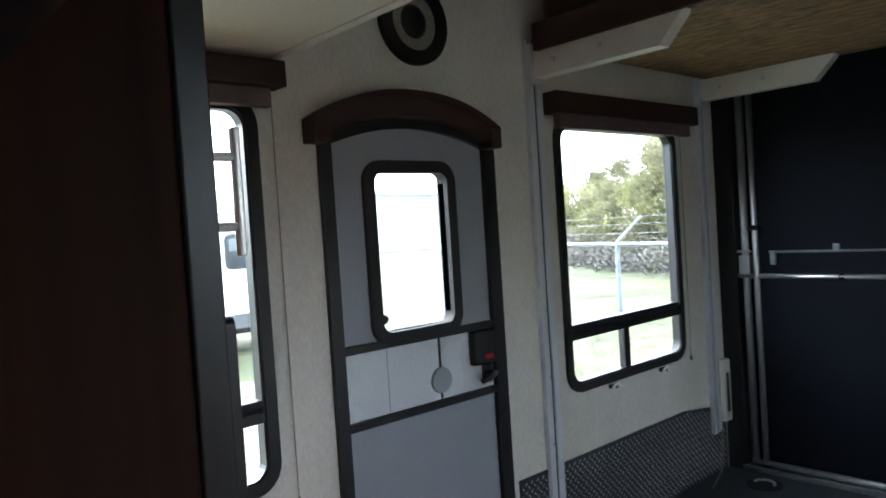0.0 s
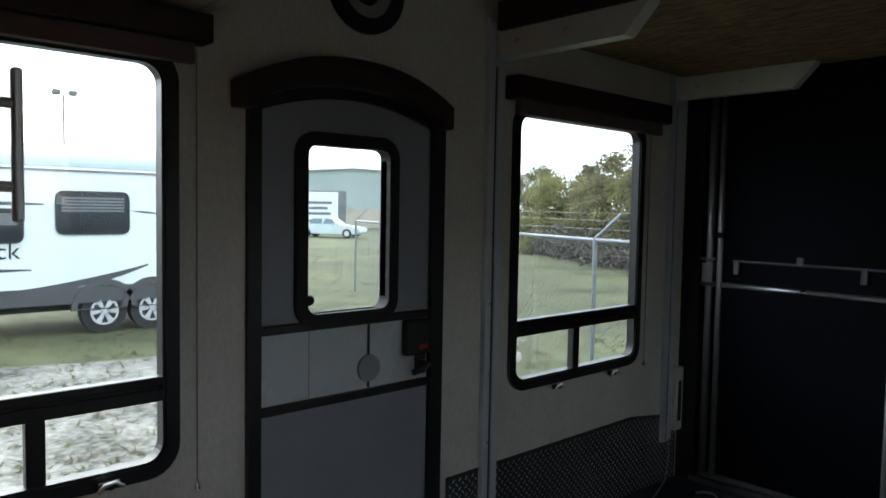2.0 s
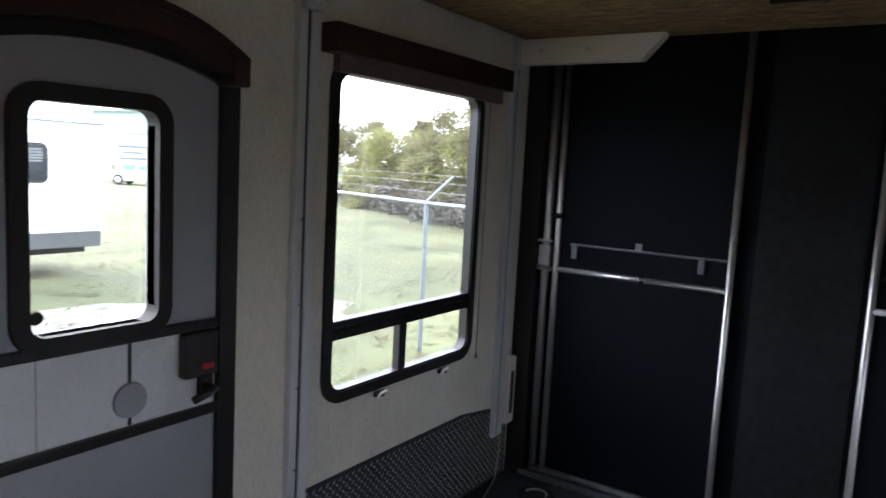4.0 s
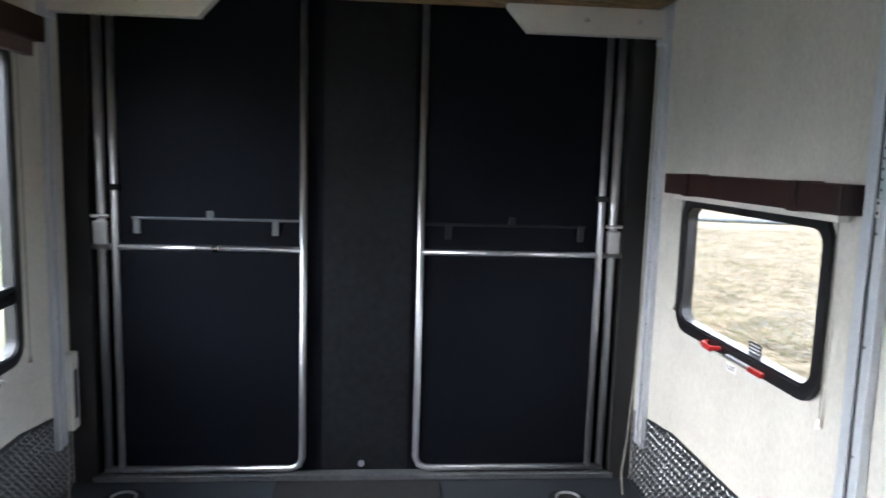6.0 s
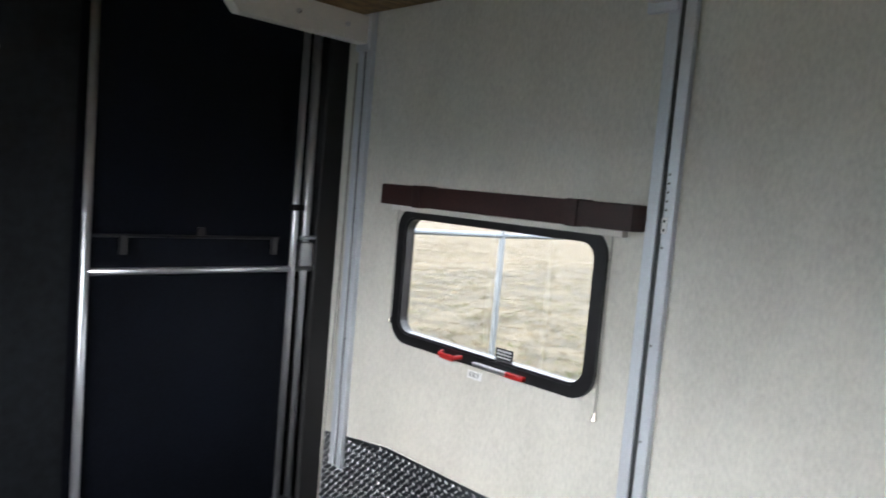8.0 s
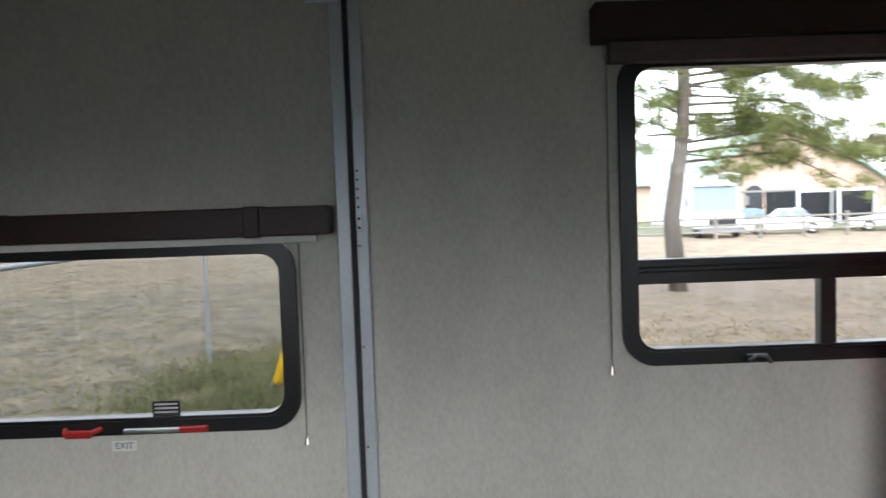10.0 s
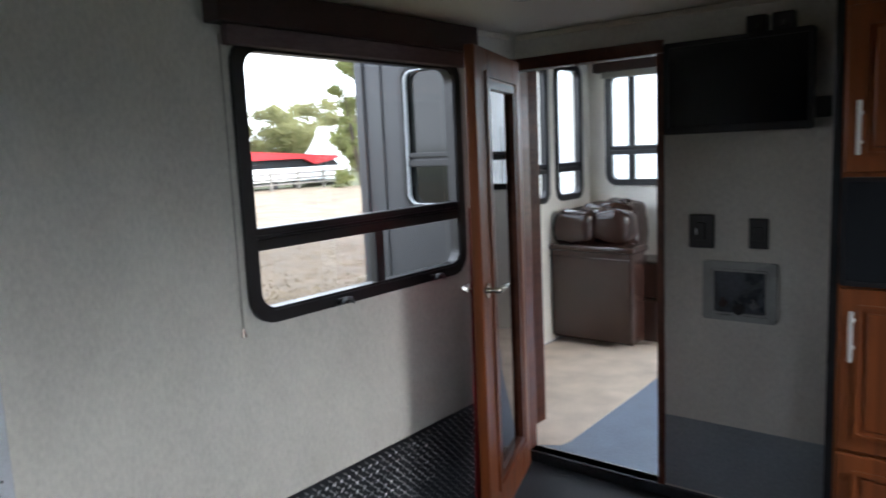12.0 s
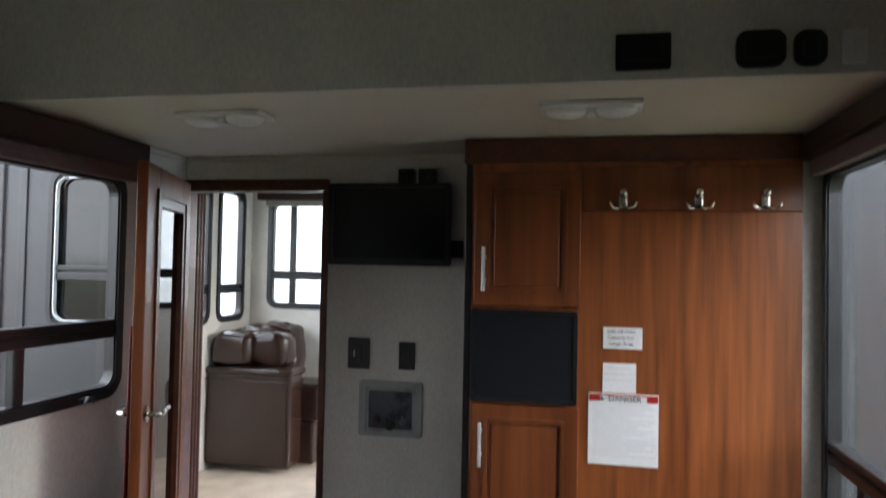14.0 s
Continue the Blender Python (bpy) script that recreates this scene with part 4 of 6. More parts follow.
# ---- living room beyond the doorway ----
XS, YE, ZC = 2.10, -2.56, 2.08
tagged(part("floor_living", box(-2.21, XS + 0.06, -3.9, YF - 0.001, -0.06, ZL - 0.012), M_LINO), "blue-grey vinyl floor of the living room", "floor", kind="structure")
cp = bmesh.new()
lp = [(1.30, -0.27), (1.20, -0.31), (1.135, -0.35), (1.12, -0.42), (1.14, -1.50), (1.17, -1.95), (1.0, -2.54), (2.08, -2.54), (2.08, -0.27)]
va = [cp.verts.new((x, y, ZL - 0.011)) for x, y in lp]
vb = [cp.verts.new((x, y, ZL - 0.007)) for x, y in lp]
cp.faces.new(vb)
for k in range(len(lp)):
    cp.faces.new((va[k], va[(k + 1) % len(lp)], vb[(k + 1) % len(lp)], vb[k]))
bmesh.ops.recalc_face_normals(cp, faces=cp.faces[:])
tagged(part("carpet", cp, M_CARPET), "worn beige carpet in the living room", "carpet", kind="structure")
tagged(part("ceiling_living", box(-2.21, XS + 0.06, -3.9, YF - 0.061, ZC, ZC + 0.05), M_CEIL), "cream living room ceiling", "ceiling", kind="structure")
# W1 runs on past its visible part to let in more daylight.
W1, W2, W3 = (-1.925, -0.62, 1.055, 2.01), (-2.42, -2.05, 1.055, 2.01), (1.10, 1.945, 1.14, 1.96)
wall("wall_slide_side", "x", XS, XS + 0.06, YE, YF - 0.065, 0, ZC, [W1, W2], M_LIVW, "cream slide-out side wall with two windows")
wall("wall_slide_end", "y", YE, YE - 0.06, XD - 0.5, XS + 0.06, 0, ZC, [W3], M_LIVW, "cream slide-out end wall with a window")
# Unseen walls, dark to darken the door mirror; the added opening admits daylight.
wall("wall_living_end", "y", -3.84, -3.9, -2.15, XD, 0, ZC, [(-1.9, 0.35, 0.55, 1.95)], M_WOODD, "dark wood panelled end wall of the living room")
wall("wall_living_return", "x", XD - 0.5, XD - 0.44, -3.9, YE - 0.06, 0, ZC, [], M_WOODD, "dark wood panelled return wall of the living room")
W4 = (1.318, 1.868, 1.165, 1.86)
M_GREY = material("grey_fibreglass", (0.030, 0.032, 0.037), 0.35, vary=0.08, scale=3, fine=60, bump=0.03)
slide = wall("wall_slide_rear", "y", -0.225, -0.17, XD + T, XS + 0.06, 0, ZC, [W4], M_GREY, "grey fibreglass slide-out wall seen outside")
rv_window("window_5", "y", YE, 1, W3, "black-framed living room window with a cross bar", midz=1.375, split=1.755)
rv_window("window_6", "x", XS, -1, W1, "narrow black-framed living room window", midz=1.272)
rv_window("window_7", "x", XS, -1, W2, "narrow black-framed living room window", midz=1.272)
# Out of view; added as a daylight source for the living room.
rv_window("window_9", "x", -2.15, 1, WIN_L, "wide black-framed living room window")
M_SMOKE = material("smoked_glass", (0.003, 0.004, 0.004), 0.05, vary=0.05, bump=0, spec=0.5)
rv_window("window_8", "y", -0.17, 1, W4, "dark slide-out window with a rounded frame", midz=1.395, glazing=M_SMOKE, frame_w=0.032)
tagged(part("trim", ring("y", -0.170, -0.150, rounded(W4[0] + 0.028, W4[1] - 0.028, W4[2] + 0.028, W4[3] - 0.028, 0.052), rounded(W4[0] + 0.032, W4[1] - 0.032, W4[2] + 0.032, W4[3] - 0.032, 0.049)), M_TRACK), "thin bright edge inside the slide-out window frame", "trim", kind="structure")
tagged(part("trim", box(1.735, 1.775, YE - 0.03, YE + 0.008, 1.41, 1.92, 0.003), M_BLACK), "black upright bar of the living room window", "trim", kind="structure")
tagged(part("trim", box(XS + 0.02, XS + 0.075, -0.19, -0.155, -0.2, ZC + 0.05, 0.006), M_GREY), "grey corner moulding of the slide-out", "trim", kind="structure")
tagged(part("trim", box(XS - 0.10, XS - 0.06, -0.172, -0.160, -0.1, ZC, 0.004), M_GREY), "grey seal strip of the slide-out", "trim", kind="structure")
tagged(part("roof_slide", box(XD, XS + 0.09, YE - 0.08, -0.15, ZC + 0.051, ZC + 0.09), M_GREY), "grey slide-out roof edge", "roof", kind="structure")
# Added door-side bay; closes the living room behind the grey wall.
wall("wall_living_curb", "x", -2.15, -2.21, -3.9, -0.24, -0.1, ZC, [WIN_L], M_LIVW, "cream side wall of the door-side slide-out")
tagged(part("roof_curb", box(-2.25, XP - T - 0.002, -3.95, -0.22, ZC + 0.051, ZC + 0.09), M_GREY), "grey roof edge of the door-side slide-out", "roof", kind="structure")
# Its grey stands in for the blurred reflection seen in window_1.
wall("wall_curb_reflection", "y", -0.30, -0.24, -2.15, XP - T - 0.001, -0.1, ZC, [], M_GREY, "grey fibreglass slide-out wall on the door side")
tagged(part("trim", box(-2.09, -2.03, -0.32, -0.225, -0.15, ZC + 0.05, 0.006), M_GREY), "grey corner moulding of the door-side slide-out", "trim", kind="structure")
vl = thing("window_valance", "dark wooden valance over the living room window", "valance", (1.5, YE, 1.95), "living room valances")
part("board", box(1.05, 2.02, YE + 0.001, YE + 0.09, 1.962, 2.05, 0.006), M_VAL, vl)
part("blind", box(1.12, 1.96, YE + 0.02, YE + 0.06, 1.915, 1.961, 0.004), M_CLOTH, vl, "pale gathered blind")

sofa = thing("sofa", "glossy brown leather sofa under the windows", "sofa", (1.7, -2.1, ZL))


def cushion(x0, x1, y0, y1, z0, z1, bev, amp=0.012, seed=0):
    bm = box(x0, x1, y0, y1, z0, z1, bev, 4)
    bmesh.ops.subdivide_edges(bm, edges=[e for e in bm.edges if e.calc_length() > 0.12], cuts=5, use_grid_fill=True)
    for v in bm.verts:
        n = noise.noise(v.co * 6 + Vector((seed, 0, 0)))
        v.co += Vector((n, noise.noise(v.co * 5 + Vector((0, seed + 9, 0))), n * 0.7)) * amp
    return bm


def puff(x0, x1, y0, y1, z0, z1, amp=0.010, seed=0, power=0.55):
    """A soft stuffed cushion: a rounded pillow with shallow creases."""
    bm = bmesh.new()
    bmesh.ops.create_uvsphere(bm, u_segments=36, v_segments=24, radius=1.0)
    for v in bm.verts:
        p = [math.copysign(abs(c) ** power, c) for c in v.co]
        q = Vector(((x0 + x1) / 2 + p[0] * (x1 - x0) / 2, (y0 + y1) / 2 + p[1] * (y1 - y0) / 2, (z0 + z1) / 2 + p[2] * (z1 - z0) / 2))
        v.co = q + v.co * amp * (noise.noise(q * 7 + Vector((seed, 0, 0))) + 0.6 * noise.noise(q * 15 + Vector((0, seed, 0))))
    return bm


part("arm", cushion(1.47, 2.097, -2.14, -1.92, ZL + 0.03, 0.735, 0.03, 0.0, 1), M_LEATHER, sofa)
part("arm_top", cushion(1.455, 2.098, -2.16, -1.905, 0.705, 0.755, 0.022, 0.003, 2), M_LEATHER, sofa, "padded arm top", smooth=True)
part("piping", tube([(1.475, -1.917, 0.665), (2.09, -1.917, 0.67)], 0.006, 8), M_LEATHER, sofa)
part("piping", tube([(1.476, -1.924, 0.09), (1.474, -1.922, 0.70)], 0.007, 8), M_LEATHER, sofa)
part("seat", cushion(1.34, 2.0, -2.54, -2.14, 0.36, 0.62, 0.045, 0.008, 3), M_LEATHER, sofa, smooth=True)
part("base", box(1.38, 2.04, -2.54, -2.13, ZL + 0.02, 0.37, 0.02), M_LEATHER, sofa)
part("back", cushion(1.95, 2.08, -2.54, -1.97, 0.48, 0.98, 0.06, 0.006, 4), M_LEATHER, sofa, smooth=True)
part("back_cushion", puff(1.60, 2.05, -2.54, -2.25, 0.54, 1.03, 0.03, 5, 0.45), M_LEATHER, sofa, "puffy back cushion", smooth=True)
part("back_cushion", puff(1.78, 2.095, -2.28, -1.93, 0.745, 0.99, 0.02, 8, 0.45), M_LEATHER, sofa, "puffy back cushion", smooth=True)
part("loose_cushion", puff(1.56, 1.90, -2.27, -2.02, 0.745, 0.985, 0.02, 12, 0.5), M_LEATHER, sofa, "loose leather cushion", smooth=True)

# fluted fascia on the slide-out opening
fas = thing("slide_fascia", "fluted dark cherry fascia board beside the slide-out", "fascia", (1.32, -0.46, 0.07))
part("board", box(1.318, 1.336, -0.525, -0.405, 0.075, 2.02, 0.004), M_WOODH, fas)
for yc in (-0.505, -0.478, -0.452, -0.425):
    part("flute", rod((1.318, yc, 0.08), (1.318, yc, 2.015), 0.009, 10), M_WOODH, fas)
tagged(part("trim", box(1.325, 1.345, -0.404, -0.315, 0.042, 2.02, 0.003), M_TRACK), "pale metal strip at the slide-out edge", "trim", kind="structure")
tagged(part("trim", box(1.320, 1.345, -0.314, -0.27, 0.042, 2.02, 0.003), M_WOODH), "dark cherry strip at the slide-out edge", "trim", kind="structure")

# ---- outside ----
M_GRASS = material("yard_grass", (0.066, 0.094, 0.030), 0.95, vary=0.4, scale=0.35, fine=20, bump=0.5, tint=(0.165, 0.172, 0.078))
M_SAND = material("sandy_track", (0.15, 0.14, 0.10), 0.95, vary=0.4, scale=1.3, fine=14, bump=0.6, tint=(0.42, 0.40, 0.35))
M_DRY = material("dry_grass_and_straw", (0.084, 0.062, 0.042), 0.95, vary=0.25, scale=1.8, fine=22, bump=0.08, tint=(0.140, 0.103, 0.067))
M_WORN = material("worn_yard", (0.080, 0.062, 0.036), 0.95, vary=0.22, scale=1.6, fine=13, bump=0.35, tint=(0.150, 0.120, 0.070))
M_TANG = material("tan_lawn", (0.17, 0.125, 0.08), 0.95, vary=0.35, scale=1.1, fine=9, bump=0.3, tint=(0.32, 0.25, 0.17))
M_WEED = material("weedy_ground", (0.058, 0.060, 0.028), 0.95, vary=0.45, scale=1.6, fine=20, bump=0.35, tint=(0.14, 0.115, 0.07))
M_BARK = material("pine_bark", (0.075, 0.062, 0.052), 0.9, vary=0.35, scale=4, fine=30, bump=0.8, stretch=(1, 1, 0.3))
M_FENCE = material("galvanised", (0.22, 0.245, 0.27), 0.5, 0.6, vary=0.1, scale=6, bump=0.05)
M_RVW = material("white_fibreglass", (0.72, 0.78, 0.80), 0.3, vary=0.03, scale=1, fine=20, bump=0.0)
M_SKIRT = material("dark_grey_skirt", (0.065, 0.068, 0.072), 0.5, vary=0.1, scale=3, bump=0.02)
M_RVG = material("grey_skirt", (0.16, 0.17, 0.18), 0.5, vary=0.08, scale=3, bump=0.02)
M_STEEL = material("metal_siding", (0.34, 0.40, 0.38), 0.55, vary=0.06, scale=0.5, fine=8, bump=0.05)
M_TAN = material("tan_siding", (0.42, 0.38, 0.31), 0.6, vary=0.08, scale=0.6, fine=8, bump=0.05)
M_PINK = material("pink_brick", (0.43, 0.31, 0.26), 0.85, vary=0.12, scale=0.8, fine=12, bump=0.1)
M_GROOF = material("green_metal_roof", (0.26, 0.36, 0.31), 0.5, vary=0.08, scale=0.7, fine=9, bump=0.05)
M_CARW = material("pale_car_paint", (0.55, 0.62, 0.63), 0.25, vary=0.03, scale=3, bump=0.0)
M_TREDC = material("red_canvas", (0.45, 0.025, 0.03), 0.7, vary=0.1, scale=4, bump=0.05)
M_TYRE = material("tyre_rubber", (0.02, 0.02, 0.021), 0.8, vary=0.15, scale=10, bump=0.1)
M_YEL = material("yellow_guard", (0.72, 0.46, 0.02), 0.45, vary=0.08, scale=6, bump=0.02)
M_POST = material("weathered_rail", (0.20, 0.185, 0.165), 0.9, vary=0.2, scale=3, fine=25, bump=0.3)
M_BLUEG = material("sky_tinted_glass", (0.20, 0.27, 0.32), 0.12, vary=0.1, bump=0)
M_DARKG = material("dark_glass", (0.02, 0.024, 0.03), 0.12, vary=0.1, bump=0)
M_LEAF = material("bush_leaves", (0.14, 0.145, 0.085), 0.8, vary=0.3, scale=0.8, fine=5, bump=0, tint=(0.33, 0.31, 0.18))
M_LEAF2 = material("pale_leaves", (0.21, 0.23, 0.11), 0.8, vary=0.3, scale=0.9, fine=6, bump=0, tint=(0.44, 0.43, 0.20))
M_NEEDLE = material("pine_needles", (0.14, 0.20, 0.065), 0.8, vary=0.35, scale=1.6, fine=8, bump=0, tint=(0.34, 0.37, 0.14))
M_BRUSH = material("dead_brush", (0.13, 0.115, 0.095), 0.95, vary=0.3, scale=1, fine=9, bump=0, tint=(0.22, 0.195, 0.17))

M_BLADE = material("green_blades", (0.105, 0.125, 0.05), 0.8, vary=0.3, scale=0.8, fine=9, bump=0, tint=(0.21, 0.215, 0.105))
M_STRAWB = material("straw_blades", (0.17, 0.135, 0.08), 0.8, vary=0.3, scale=0.8, fine=9, bump=0, tint=(0.30, 0.24, 0.15))


def leafy(m):
    """Let some light through thin leaves."""
    n, l = m.node_tree.nodes, m.node_tree.links
    b = n["Principled BSDF"]
    tl, mx = n.new("ShaderNodeBsdfTranslucent"), n.new("ShaderNodeMixShader")
    l.new(b.inputs["Base Color"].links[0].from_socket, tl.inputs[0])
    mx.inputs[0].default_value = 0.52
    l.new(b.outputs[0], mx.inputs[1])
    l.new(tl.outputs[0], mx.inputs[2])
    l.new(mx.outputs[0], n["Material Output"].inputs[0])


for m in (M_LEAF, M_LEAF2, M_NEEDLE, M_BLADE, M_STRAWB):
    leafy(m)


def ground_sheet(name, mat, x0, x1, y0, y1, z, label, cut=1, amp=0.0, kind="structure"):
    bm = bmesh.new()
    nx, ny = cut, cut
    g = [[bm.verts.new((x0 + (x1 - x0) * i / nx, y0 + (y1 - y0) * j / ny, z + amp * noise.noise(Vector((i * 0.7, j * 0.9, 3.0))))) for j in range(ny + 1)] for i in range(nx + 1)]
    for i in range(nx):
        for j in range(ny):
            bm.faces.new((g[i][j], g[i + 1][j], g[i + 1][j + 1], g[i][j + 1]))
    return tagged(part(name, bm, mat, smooth=True), label, "ground", kind=kind)


def patch(name, mat, cx, cy, rx, ry, z, label, n=48, rough=0.25, seed=0):
    """A flat patch with an uneven outline, laid on the ground."""
    bm = bmesh.new()
    c = bm.verts.new((cx, cy, z))
    vs = []
    for k in range(n):
        a = 2 * math.pi * k / n
        q = 1 + rough * noise.noise(Vector((3 * math.cos(a) + seed, 3 * math.sin(a), seed)))
        vs.append(bm.verts.new((cx + rx * q * math.cos(a), cy + ry * q * math.sin(a), z)))
    for k in range(n):
        bm.faces.new((c, vs[k], vs[(k + 1) % n]))
    return tagged(part(name, bm, mat), label, "ground", kind="structure")


ground_sheet("ground", M_GRASS, -700, 700, -700, 700, GND, "patchy green and brown yard grass")
patch("ground_sand", M_SAND, -7.0, 0.0, 2.7, 9.0, GND + 0.006, "pale sandy wheel track in the yard", seed=1)
patch("ground_tan", M_TANG, 26.0, -14.0, 17.0, 24.0, GND + 0.006, "pale tan winter lawn by the rail fence", seed=3)
patch("ground_dry", M_DRY, 11.0, -3.0, 7.6, 12.0, GND + 0.009, "dry brown straw-covered ground", seed=4)
patch("ground_weed", M_WEED, 13.5, 8.2, 8.6, 6.4, GND + 0.014, "weedy olive-brown ground by the fence", seed=6)
patch("ground_straw", M_WORN, 24.0, 21.5, 23.0, 17.5, GND + 0.010, "straw-coloured open yard ground", seed=9)
patch("ground_worn", M_WORN, 5.2, 7.5, 4.4, 6.8, GND + 0.012, "worn straw-coloured yard ground", seed=7)


def tufts(label, mat, x0, x1, y0, y1, count, seed, hgt=0.045):
    """Short leaning blades in uneven patches, denser near the coach."""
    rnd = random.Random(seed)
    verts, faces = [], []
    while len(faces) < count:
        q = rnd.random() ** 2.4
        x, y = x0 + (x1 - x0) * q, rnd.uniform(y0, y1)
        if noise.noise(Vector((x * 0.7, y * 0.7, seed))) + rnd.uniform(-0.7, 0.7) < -0.1:
            continue
        for _ in range(4):
            px, py = x + rnd.gauss(0, 0.04), y + rnd.gauss(0, 0.04)
            a, h, w = rnd.uniform(0, 6.28), hgt * rnd.uniform(0.4, 1.5), rnd.uniform(0.006, 0.014)
            n = len(verts)
            verts.extend([(px - w * math.sin(a), py + w * math.cos(a), GND + 0.015), (px + w * math.sin(a), py - w * math.cos(a), GND + 0.015), (px + h * 2.2 * math.cos(a), py + h * 2.2 * math.sin(a), GND + 0.02 + h * 0.5)])
            faces.append((n, n + 1, n + 2))
    me = bpy.data.meshes.new("grass_tufts")
    me.from_pydata(verts, [], faces)
    me.materials.append(mat)
    return tagged(new("grass_tufts", me), label, "grass", kind="stuff")


tufts("short green grass tufts in the yard", M_BLADE, -2.2, -30, 0, 22, 40000, 3)
tufts("dry straw tufts in the yard", M_STRAWB, -2.2, -30, 0, 22, 24000, 4)
tufts("dry straw tufts beside the coach", M_STRAWB, 3.0, 36, -10, 24, 110000, 5)
tufts("green weeds beside the coach", M_BLADE, 3.0, 36, 1, 24, 50000, 6)


def weed_bed(label, mat, cx, cy, rx, ry, count, seed, hgt):
    """Upright weeds and straw, thick in the middle and thinning out."""
    rnd = random.Random(seed)
    verts, faces = [], []
    for _ in range(count):
        px, py = rnd.gauss(cx, rx), rnd.gauss(cy, ry)
        if noise.noise(Vector((px * 1.6, py * 1.6, seed))) < rnd.uniform(-0.5, 0.2):
            continue
        a, h, w = rnd.uniform(0, 6.28), hgt * rnd.uniform(0.3, 1.4), rnd.uniform(0.006, 0.016)
        n = len(verts)
        verts.extend([(px - w * math.sin(a), py + w * math.cos(a), GND + 0.012), (px + w * math.sin(a), py - w * math.cos(a), GND + 0.012), (px + h * 0.9 * math.cos(a), py + h * 0.9 * math.sin(a), GND + 0.02 + h)])
        faces.append((n, n + 1, n + 2))
    me = bpy.data.meshes.new("weeds")
    me.from_pydata(verts, [], faces)
    me.materials.append(mat)
    return tagged(new("weeds", me), label, "weeds", kind="stuff")


weed_bed("green weeds growing round the fence foot", M_BLADE, 8.2, 4.1, 1.1, 0.7, 16000, 11, 0.10)
weed_bed("green weeds growing in the dry ground", M_BLADE, 6.4, 3.7, 1.4, 0.7, 9000, 12, 0.07)
weed_bed("cut straw lying by the fence foot", M_STRAWB, 8.9, 3.1, 1.2, 0.8, 16000, 13, 0.05)
weed_bed("scattered straw on the dry ground", M_STRAWB, 7.5, -1.0, 2.4, 2.2, 26000, 14, 0.045)


def leaves(name, mat, centres, count, size, parent, seed, flat=0.6, slim=0.45):
    """Many small leaf blades scattered through uneven clumps."""
    rnd = random.Random(seed)
    verts, faces = [], []
    weights = [c[3] * c[4] * c[5] for c in centres]
    for _ in range(count):
        cx, cy, cz, rx, ry, rz = rnd.choices(centres, weights)[0]
        u = Vector((rnd.gauss(0, 0.55), rnd.gauss(0, 0.55), rnd.gauss(0, 0.55)))
        u *= 0.9 + 0.6 * noise.noise(u * 2.3 + Vector((cx, cy, cz)))
        p = Vector((cx + u.x * rx, cy + u.y * ry, cz + u.z * rz))
        d = Vector((rnd.gauss(0, 1), rnd.gauss(0, 1), rnd.gauss(0, flat))).normalized()
        e = d.orthogonal().normalized()
        e.rotate(Matrix.Rotation(rnd.uniform(0, 6.28), 3, d))
        s = size * rnd.uniform(0.6, 1.4)
        n = len(verts)
        f = d.cross(e)
        verts += [p - e * s, p + f * s * slim, p + e * s, p - f * s * slim]
        faces.append((n, n + 1, n + 2, n + 3))
    me = bpy.data.meshes.new(name)
    me.from_pydata(verts, [], faces)
    me.materials.append(mat)
    ob = new(name, me)
    ob.parent, ob.matrix_parent_inverse = parent, parent.matrix_basis.inverted()
    return ob


def bush(x, y, h, r, seed, mat=None, count=20000, label="dense shrubby tree with yellow-green leaves", size=None):
    rnd = random.Random(seed)
    b = thing("shrub_tree", label, "tree", (x, y, GND), "trees beyond the fence")
    tr = bmesh.new()
    for k in range(4):
        a = rnd.uniform(0, 6.28)
        rod((x + 0.1 * k, y, GND), (x + r * 0.6 * math.cos(a), y + r * 0.6 * math.sin(a), GND + h * 0.7), 0.07, 7, tr, 0.02)
    part("trunk", tr, M_BARK, b)
    cs = []
    for k in range(44):
        a, q = rnd.uniform(0, 6.28), rnd.uniform(0.1, 1.0) ** 0.7
        rr = r * rnd.uniform(0.10, 0.30)
        cs.append((x + r * q * math.cos(a), y + r * q * math.sin(a), GND + h * (rnd.uniform(0.18, 1.0) - 0.22 * q), rr, rr, rr * rnd.uniform(0.5, 0.9)))
    leaves("crown", mat or M_LEAF, cs, count, size or 0.035 + 0.013 * r, b, seed)
    return b


for k, (x, y, h, r, m) in enumerate(((-26, 31, 3.6, 3.0, 0), (-23.5, 32, 4.2, 2.6, 0), (-21.5, 29, 3.4, 2.6, 1), (-19, 29, 4.0, 2.8, 0), (-16.6, 27, 4.9, 2.6, 0), (-15.0, 25.5, 3.6, 2.4, 1), (-12.6, 25.0, 4.4, 2.8, 0), (-10.5, 24, 3.9, 2.6, 0), (-8, 24, 4.3, 2.8, 1), (-5, 24, 4.0, 2.8, 0))):
    bush(x, y, h * 1.2, r, 20 + k, (M_LEAF, M_LEAF2)[m])
brush = thing("brush_row", "tangle of grey dead brush below the trees", "brush", (-17, 25, GND))
leaves("twigs", M_BRUSH, [(x, y, GND + 0.55, 1.4, 1.0, 0.7) for x, y in ((-25, 29), (-23, 28.5), (-21, 27.2), (-19, 26), (-17, 25), (-15, 23.6), (-13, 22.8), (-11, 22), (-9, 22))], 16000, 0.14, brush, 5, 1.2, 0.16)

